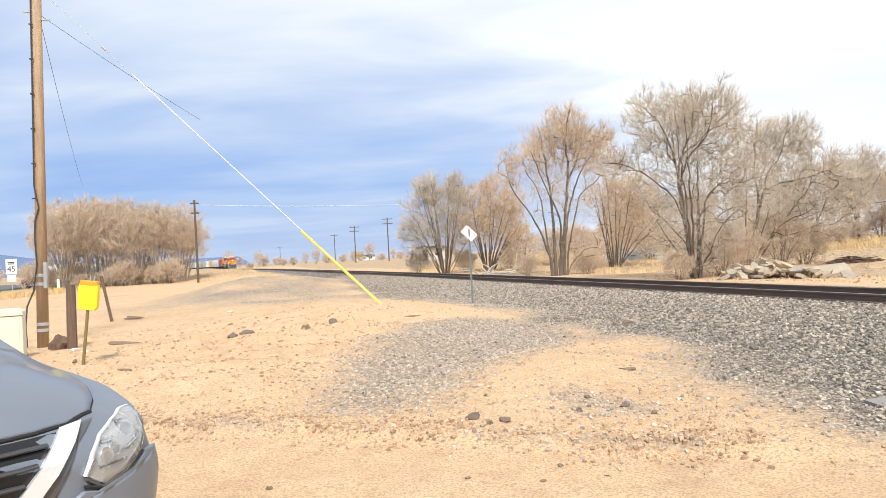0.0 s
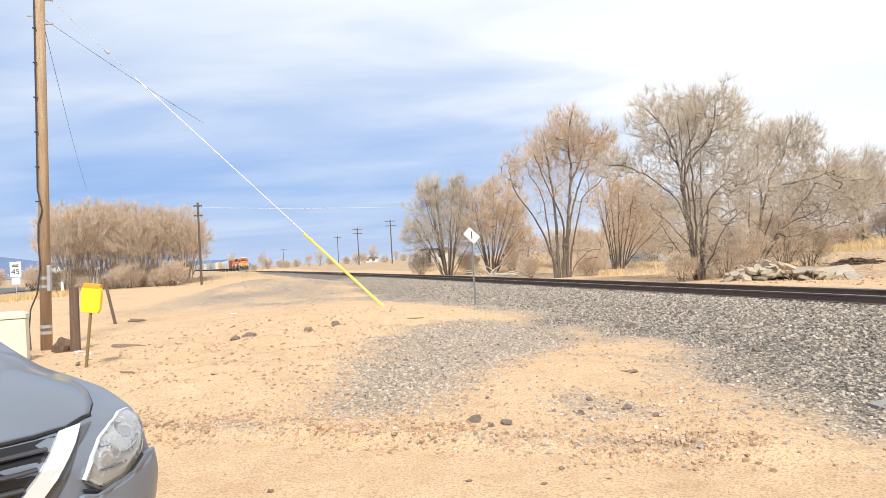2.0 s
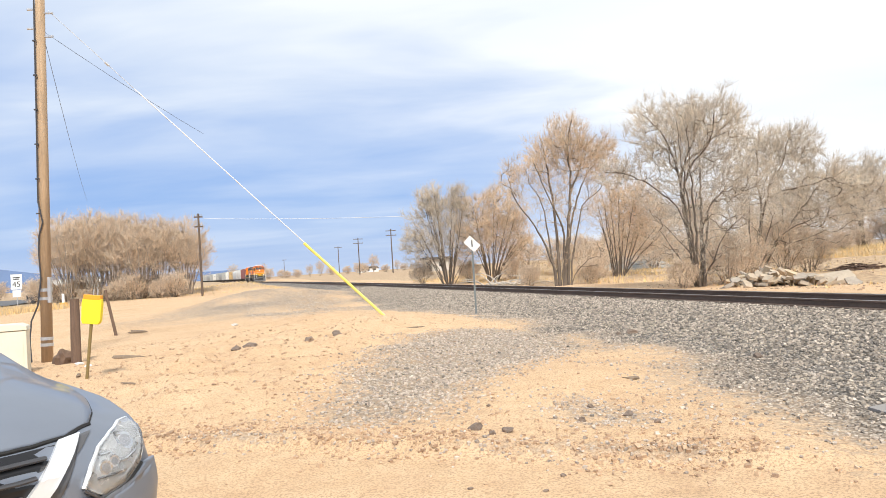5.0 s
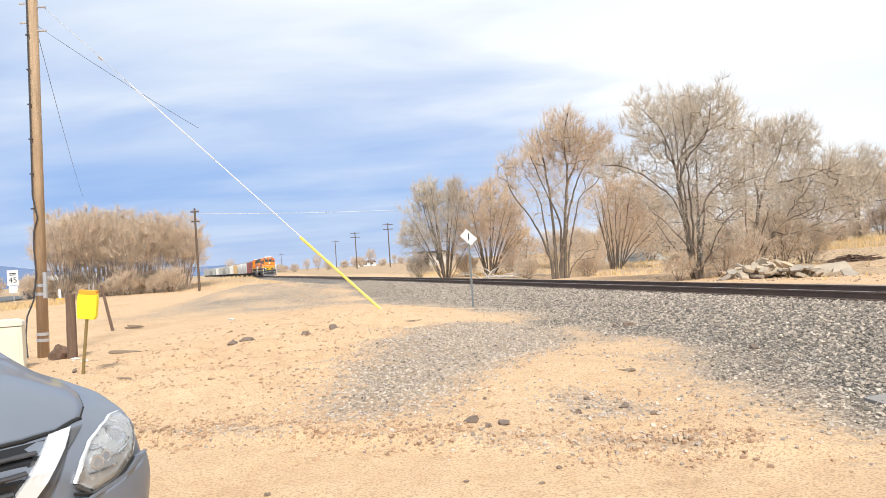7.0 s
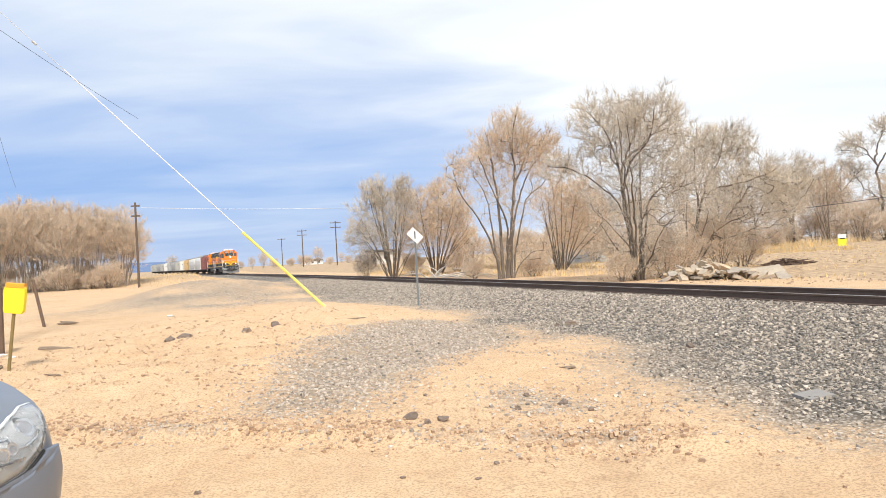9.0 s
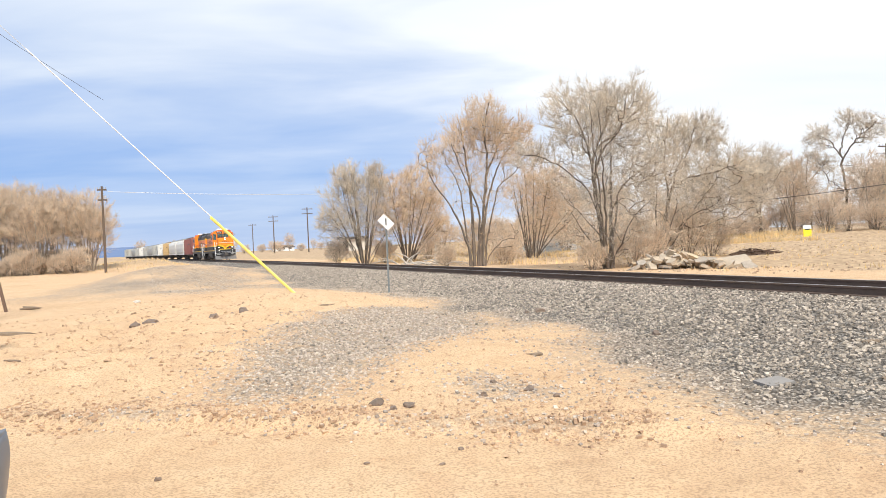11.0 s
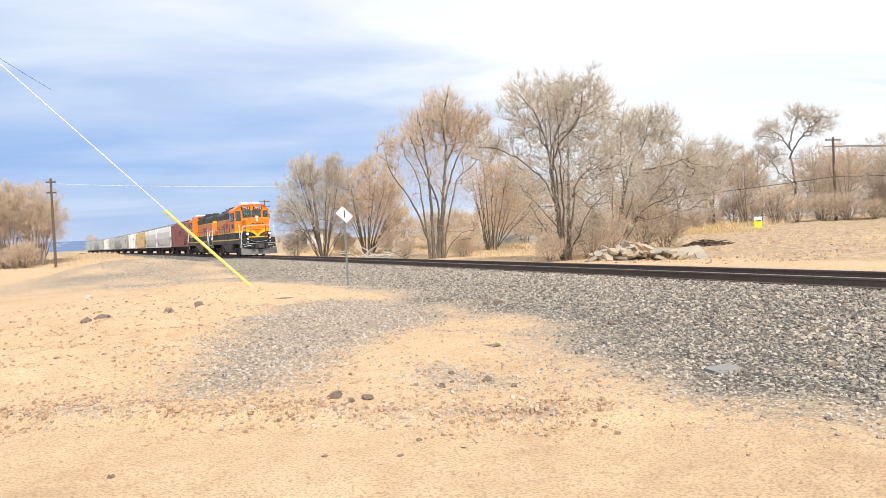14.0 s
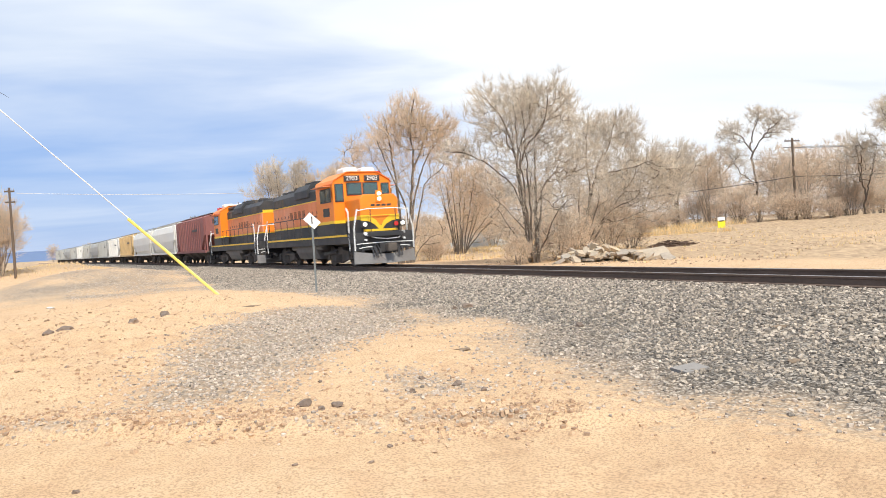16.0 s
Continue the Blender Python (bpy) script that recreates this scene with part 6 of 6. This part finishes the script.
def build_train():
    lead = locomotive("orange and black locomotive with yellow chevron and lit headlights")
    second = locomotive("faded orange and black locomotive coupled cab rearward")
    TRAIN.append((lead, 0.0, LOCO, 0))
    TRAIN.append((second, LOCO + 0.1, LOCO, 180))
    paints = {
        "red": material("hopper_red", (0.27, 0.105, 0.095), 0.75, vary=0.15, scale=0.8, dirt=(0.20, 0.10, 0.08), dirt_amount=0.5, stretch=(1, 1, 0.35)),
        "white": material("hopper_white", (0.74, 0.73, 0.68), 0.65, vary=0.06, scale=0.8, dirt=(0.50, 0.46, 0.38), dirt_amount=0.4, stretch=(1, 1, 0.35)),
        "tan": material("hopper_tan", (0.58, 0.41, 0.20), 0.75, vary=0.1, scale=0.8, dirt=(0.45, 0.35, 0.24), dirt_amount=0.4, stretch=(1, 1, 0.35)),
        "grey": material("hopper_grey", (0.45, 0.45, 0.42), 0.7, vary=0.1, scale=0.8, dirt=(0.30, 0.27, 0.22), dirt_amount=0.5, stretch=(1, 1, 0.35))}
    s = 2 * (LOCO + 0.1)
    for i, (kind, rounded, length) in enumerate([("red", False, 15.0), ("white", True, 17.2), ("white", True, 17.2), ("tan", False, 16.8), ("white", False, 16.8), ("grey", False, 16.8), ("grey", True, 17.2), ("grey", False, 16.8), ("white", False, 16.8), ("grey", False, 16.8), ("grey", True, 17.2), ("grey", False, 16.8), ("grey", False, 16.8)]):
        label = {"red": "dark red ribbed covered hopper car, weathered", "white": "dusty white covered hopper car", "tan": "rusty tan covered hopper car", "grey": "dirty grey covered hopper car"}[kind]
        again = [o for o in TRAIN[2:] if o[0].get("label") == label and abs(o[2] - length) < 0.01 and o[4] == rounded]
        if again:
            ob = copy_thing(again[0][0], pose(0, 0, 0))
        else:
            ob = hopper(label, paints[kind], length, rounded)
        TRAIN.append((ob, s, length, 0, rounded))
        s += length + 0.15


# ---- the parked car ----
def glide(x, xs, ys):
    """Smooth interpolation through a table."""
    xs, ys = np.asarray(xs, float), np.asarray(ys, float)
    slope = np.gradient(ys, xs)
    i = int(np.clip(np.searchsorted(xs, x) - 1, 0, len(xs) - 2))
    h = xs[i + 1] - xs[i]
    u = min(max((x - xs[i]) / h, 0.0), 1.0)
    return float((2 * u ** 3 - 3 * u ** 2 + 1) * ys[i] + (u ** 3 - 2 * u ** 2 + u) * h * slope[i] + (3 * u ** 2 - 2 * u ** 3) * ys[i + 1] + (u ** 3 - u ** 2) * h * slope[i + 1])


# stations from the nose back: y, half width, top, crown, shoulder, sill
CAR_BODY = np.array([(0.00, 0.50, 0.76, 0.07, 0.66, 0.30), (0.03, 0.63, 0.815, 0.10, 0.68, 0.27), (0.10, 0.78, 0.885, 0.14, 0.715, 0.26), (0.26, 0.885, 0.96, 0.17, 0.775, 0.27), (0.5, 0.925, 1.015, 0.18, 0.83, 0.30), (0.9, 0.94, 1.05, 0.18, 0.87, 0.32), (1.35, 0.945, 1.075, 0.16, 0.90, 0.32), (1.6, 0.945, 1.085, 0.12, 0.94, 0.32), (4.3, 0.94, 1.12, 0.12, 0.97, 0.32), (4.62, 0.85, 1.0, 0.12, 0.85, 0.4)])


def car_shell():
    ys = np.concatenate([np.array([0, 0.008, 0.02]), np.linspace(0.04, 0.5, 26), np.linspace(0.55, 1.6, 15), [2.5, 4.0, 4.3, 4.45, 4.62]])
    rings = []
    for y in ys:
        w, top, crown, shoulder, low = [glide(y, CAR_BODY[:, 0], CAR_BODY[:, c]) for c in range(1, 6)]
        half = np.array([(0, top), (w * 0.35, top - crown * 0.12), (w * 0.62, top - crown * 0.4), (w * 0.84, top - crown * 0.85), (w * 0.95, shoulder), (w, shoulder - 0.14), (w - 0.005, (shoulder + low) / 2), (w - 0.03, low)])
        k = np.arange(len(half))
        fine = np.linspace(0, len(half) - 1, 50)
        fx, fz = [glide(f, k, half[:, 0]) for f in fine], [glide(f, k, half[:, 1]) for f in fine]
        rings.append([(x, y, z) for x, z in zip(fx, fz)] + [(-x, y, z) for x, z in zip(fx[:0:-1], fz[:0:-1])])
    return loft(rings)


def build_car():
    """Front of a grey crossover; its own axes: x to its left, -y ahead, origin under the middle of its nose."""
    paint = material("car_grey", (0.21, 0.235, 0.28), 0.5, metal=0.45, vary=0.05, scale=1.0, coat=0.35)
    chrome = material("car_chrome", (0.86, 0.88, 0.90), 0.42, metal=0.5, vary=0.03)
    gloss = material("car_black", (0.012, 0.012, 0.014), 0.3, vary=0.1)
    rubber = material("car_rubber", (0.02, 0.02, 0.02), 0.9)
    lens = glass("lamp_cover", (0.97, 0.98, 0.99))
    lens.node_tree.nodes["Principled BSDF"].inputs["Transmission Weight"].default_value = 1.0
    lamp_trim = material("lamp_trim", (0.62, 0.63, 0.64), 0.25, metal=0.9, vary=0.15, scale=14)
    slat = material("grille_slat_grey", (0.06, 0.06, 0.065), 0.35, vary=0.1)
    surround = material("dark_trim", (0.07, 0.07, 0.075), 0.3, vary=0.1, coat=0.6)
    projector = material("projector_glass", (0.30, 0.31, 0.33), 0.12, metal=0.3, vary=0.1, coat=1.0)
    reflector = material("lamp_reflector", (0.50, 0.50, 0.49), 0.25, metal=0.7, vary=0.25, scale=10, coat=1.0)
    t = thing("parked_car", "grey crossover car parked nose towards the line", "car", CAR_POSE)

    shell = car_shell()
    skin = BVHTree.FromBMesh(shell)
    part("body", shell, paint, t, "metallic grey bodywork", smooth_faces=True)

    def front(x, z, lift=0.0):
        """The place on the front of the body at that x and z, and the way out of it."""
        hit, way, _, _ = skin.ray_cast(Vector((x, -1, z)), Vector((0, 1, 0)))
        if hit is None:
            hit, way = Vector((x, 0.9, z)), Vector((1 if x > 0 else -1, 0, 0))
        return (hit + way * lift, way) if way.y < 0.2 else (hit - way * lift, -way)

    def laid(outline, lift, depth, cuts=6):
        """A panel with that outline, laid on the rounded front."""
        bm = bmesh.new()
        bm.faces.new([bm.verts.new((a, 0, b)) for a, b in outline])
        bmesh.ops.triangulate(bm, faces=bm.faces)
        bmesh.ops.subdivide_edges(bm, edges=list(bm.edges), cuts=cuts, use_grid_fill=True)
        ways = []
        for v in bm.verts:
            v.co, way = front(v.co.x, v.co.z, lift)
            ways.append(way)
        bm.verts.index_update()
        lo = [bm.verts.new(v.co - w * depth) for v, w in zip(list(bm.verts), ways)]
        rim = [e for e in bm.edges if e.is_boundary]
        for e in rim:
            a, b = e.verts
            bm.faces.new((a, b, lo[b.index], lo[a.index]))
        for v in lo:
            if not v.link_faces:
                bm.verts.remove(v)
        bmesh.ops.recalc_face_normals(bm, faces=bm.faces)
        return bm

    def seam(points, r, lift=0.002):
        pts = []
        for (a, b), (c, d) in zip(points, points[1:]):
            pts += [front(a + (c - a) * k / 5, b + (d - b) * k / 5, lift)[0] for k in range(5)]
        return hose(pts + [front(*points[-1], lift)[0]], r)

    # hood panel, lifted off the body so that its edge shows as a shut line
    lip_x, lip_y = [0, 0.286, 0.394, 0.518, 0.626], [0.036, 0.043, 0.06, 0.099, 0.177]
    side_y, side_x = [0.177, 0.288, 0.5, 0.679, 0.839, 1.55], [0.626, 0.685, 0.755, 0.80, 0.83, 0.86]
    bm = bmesh.new()
    rows = []
    for j in range(25):
        f = (j / 24) ** 1.6
        row = []
        for i in range(-16, 17):
            u = i / 16
            edge_y = side_y[0] + (side_y[-1] - side_y[0]) * f
            x = u * float(np.interp(edge_y, side_y, side_x))
            y = float(np.interp(abs(u) * lip_x[-1], lip_x, lip_y)) * (1 - f) + side_y[-1] * f
            hit = skin.ray_cast(Vector((x, y, 2)), Vector((0, 0, -1)))[0]
            ridge = 0.006 * math.exp(-((abs(u) - 0.64) / 0.09) ** 2) * min(1, j / 8)
            row.append(bm.verts.new((x, y, (hit.z if hit else 0.8) + 0.007 + ridge)))
        rows.append(row)
    for a, b in zip(rows, rows[1:]):
        for k in range(32):
            bm.faces.new((a[k], a[k + 1], b[k + 1], b[k]))
    bmesh.ops.recalc_face_normals(bm, faces=bm.faces)
    edge_line = [v.co + Vector((0, -0.002, -0.007)) for v in rows[0]]
    side_lines = [[r[k].co + Vector((0, 0, -0.006)) for r in rows] for k in (0, -1)]
    hood = part("hood", bm, paint, t, "grey hood with raised creases", smooth_faces=True)
    sol = hood.modifiers.new("thick", "SOLIDIFY")
    sol.thickness, sol.offset = 0.010, -1
    part("hood_gap", hose(edge_line, 0.008), rubber, t, "dark gap under the hood's lip")
    for line in side_lines:
        part("hood_gap", hose(line, 0.004), rubber, t)
    # grille with slats between bright wings
    part("grille_back", laid([(-0.50, 0.803), (0.50, 0.803), (0.322, 0.62), (0.2, 0.43), (-0.2, 0.43), (-0.322, 0.62)], 0.003, 0.02), gloss, t, "black grille opening")
    for i in range(6):
        z = 0.772 - i * 0.052
        w = float(np.interp(z, [0.43, 0.62, 0.803], [0.19, 0.31, 0.46])) - 0.02
        bm = bmesh.new()
        pts = [front(-w + 2 * w * k / 14, z, 0.012)[0] for k in range(15)]
        for a, b in zip(pts, pts[1:]):
            for v in add_rod(bm, a, b, 0.014, 0.014, 8):
                v.co.z = z + (v.co.z - z) * 0.6
        part("grille_slat", bm, slat, t)
    part("badge", rod((0, -0.045, 0.66), (0, 0.0, 0.66), 0.075, 0.078, 32), chrome, t, "round bright badge")
    for side in (-1, 1):
        def sx(pts):
            return [(side * a, b) for a, b in pts]
        part("chrome_wing", laid(sx([(0.553, 0.812), (0.467, 0.806), (0.322, 0.643), (0.235, 0.50), (0.30, 0.485), (0.384, 0.625)]), 0.022, 0.03), chrome, t, "bright chrome grille wing", smooth_faces=False)
        part("wing_surround", laid(sx([(0.612, 0.815), (0.553, 0.812), (0.384, 0.625), (0.30, 0.485), (0.345, 0.475), (0.433, 0.612), (0.522, 0.755)]), 0.006, 0.02), surround, t, "dark grey grille surround", smooth_faces=True)
        outline = [(0.525, 0.646), (0.562, 0.712), (0.605, 0.757), (0.677, 0.788), (0.75, 0.802), (0.805, 0.803), (0.818, 0.775), (0.79, 0.725), (0.765, 0.678), (0.677, 0.624), (0.585, 0.602)]
        lamp = part("headlamp", laid(sx(outline), 0.003, 0.03), reflector, t, "silvery headlamp bowl", smooth_faces=True)
        cover = part("lens_cover", laid(sx([(0.677 + (a - 0.677) * 0.97, 0.715 + (b - 0.715) * 0.97) for a, b in outline]), 0.022, 0.004), lens, lamp, "clear lamp cover", smooth_faces=True)
        cover.visible_shadow = False
        for a, b, r in ((0.716, 0.754, 0.030), (0.612, 0.693, 0.020), (0.648, 0.705, 0.016)):
            c, out = front(side * a, b, 0.006)
            out = (out + Vector((0, -1, 0))).normalized()
            part("bulb_ring", rod(c - out * 0.02, c + out * 0.006, r + 0.008, r + 0.005, 24), lamp_trim, lamp)
            part("projector", rod(c - out * 0.02, c + out * 0.010, r, r * 0.8, 24), projector, lamp, "round projector lens")
        part("reflector_fin", seam(sx([(0.60, 0.735), (0.64, 0.735), (0.665, 0.70), (0.70, 0.70), (0.745, 0.715), (0.765, 0.735)]), 0.006, 0.006), lamp_trim, lamp)
        part("reflector_fin", seam(sx([(0.575, 0.665), (0.63, 0.665), (0.69, 0.665)]), 0.005, 0.006), lamp_trim, lamp)
        part("lamp_strip", seam(sx([(0.525, 0.646), (0.562, 0.712), (0.605, 0.757), (0.677, 0.788), (0.75, 0.802), (0.805, 0.803)]), 0.009, 0.008), chrome, lamp, "bright edge strip")
        part("lamp_sill", seam(sx([(0.818, 0.773), (0.79, 0.722), (0.767, 0.674), (0.677, 0.619), (0.585, 0.596), (0.525, 0.64)]), 0.006, 0.010), surround, lamp, "dark seam round the lamp")
        part("bumper_wing", laid(sx([(0.52, 0.60), (0.585, 0.582), (0.69, 0.606), (0.76, 0.645), (0.80, 0.665), (0.85, 0.66), (0.89, 0.62), (0.918, 0.55), (0.915, 0.36), (0.86, 0.29), (0.40, 0.29), (0.36, 0.40), (0.44, 0.56)]), 0.020, 0.05, 8), paint, t, "grey bumper corner", smooth_faces=True)
        part("bumper_gap", seam(sx([(0.775, 0.664), (0.73, 0.638), (0.69, 0.615), (0.59, 0.592), (0.52, 0.612)]), 0.007, 0.010), rubber, t)
        part("wheel_arch", rod((side * 0.80, 0.92, 0.36), (side * 0.955, 0.92, 0.36), 0.43, 0.43, 28), rubber, t)
        for y in (0.92, 3.62):
            w = part("wheel", rod((side * 0.75, y, 0.35), (side * 0.965, y, 0.35), 0.35, 0.35, 28), rubber, t, "black tyre")
            part("rim", rod((side * 0.96, y, 0.35), (side * 0.975, y, 0.35), 0.23, 0.22, 20), chrome, w, "alloy rim")
    part("bumper", prism([(-0.03, 0.30), (-0.05, 0.36), (-0.02, 0.40), (0.3, 0.42), (0.3, 0.26), (0.05, 0.24)], -0.72, 0.72, "x"), paint, t, bevel=0.02)
    # cabin
    rings = []
    for y, w, z in [(1.85, 0.76, 1.10), (2.4, 0.66, 1.58), (2.9, 0.65, 1.68), (3.8, 0.64, 1.64), (4.5, 0.70, 1.15)]:
        rings.append([(-w, y, 1.1), (w, y, 1.1), (w * 0.97, y, z - 0.06), (w * 0.7, y, z), (-w * 0.7, y, z), (-w * 0.97, y, z - 0.06)])
    part("cabin", loft(rings), gloss, t, "dark glazed cabin", smooth_faces=False)
    part("roof", box(-0.6, 0.6, 2.15, 3.85, 1.63, 1.70), paint, t, bevel=0.03)
    return t


CAR_POSE = pose(-1.74, 2.30, 0.20, 0, 0, 49) @ Matrix.Scale(1.08, 4)
build_train()
build_car()


def motions():
    """The train runs in from up the line at a steady pace; its near wheels turn."""
    speed, start = 16.45, 293.2
    for ob, behind, length, turn, *_ in TRAIN:
        rows = []
        for i in range(33):
            t = i * 0.5
            rows.append((t, track_pose(start - speed * t + behind + length / 2 + 0.05) @ pose(0, 0, 0, 0, 0, turn)))
        walk(ob, rows)
    for ob, behind, length, turn, *_ in TRAIN[:3]:
        for w in [c for c in ob.children if c.name.startswith("wheelset")]:
            y, r = w.matrix_basis.translation.y, w.matrix_basis.translation.z
            step = math.degrees(speed / 30 / r) * (1 if turn == 0 else -1)
            walk(w, [(i / 30, pose(0, y, r, (i * step) % 360, 0, 0)) for i in range(481)])


motions()
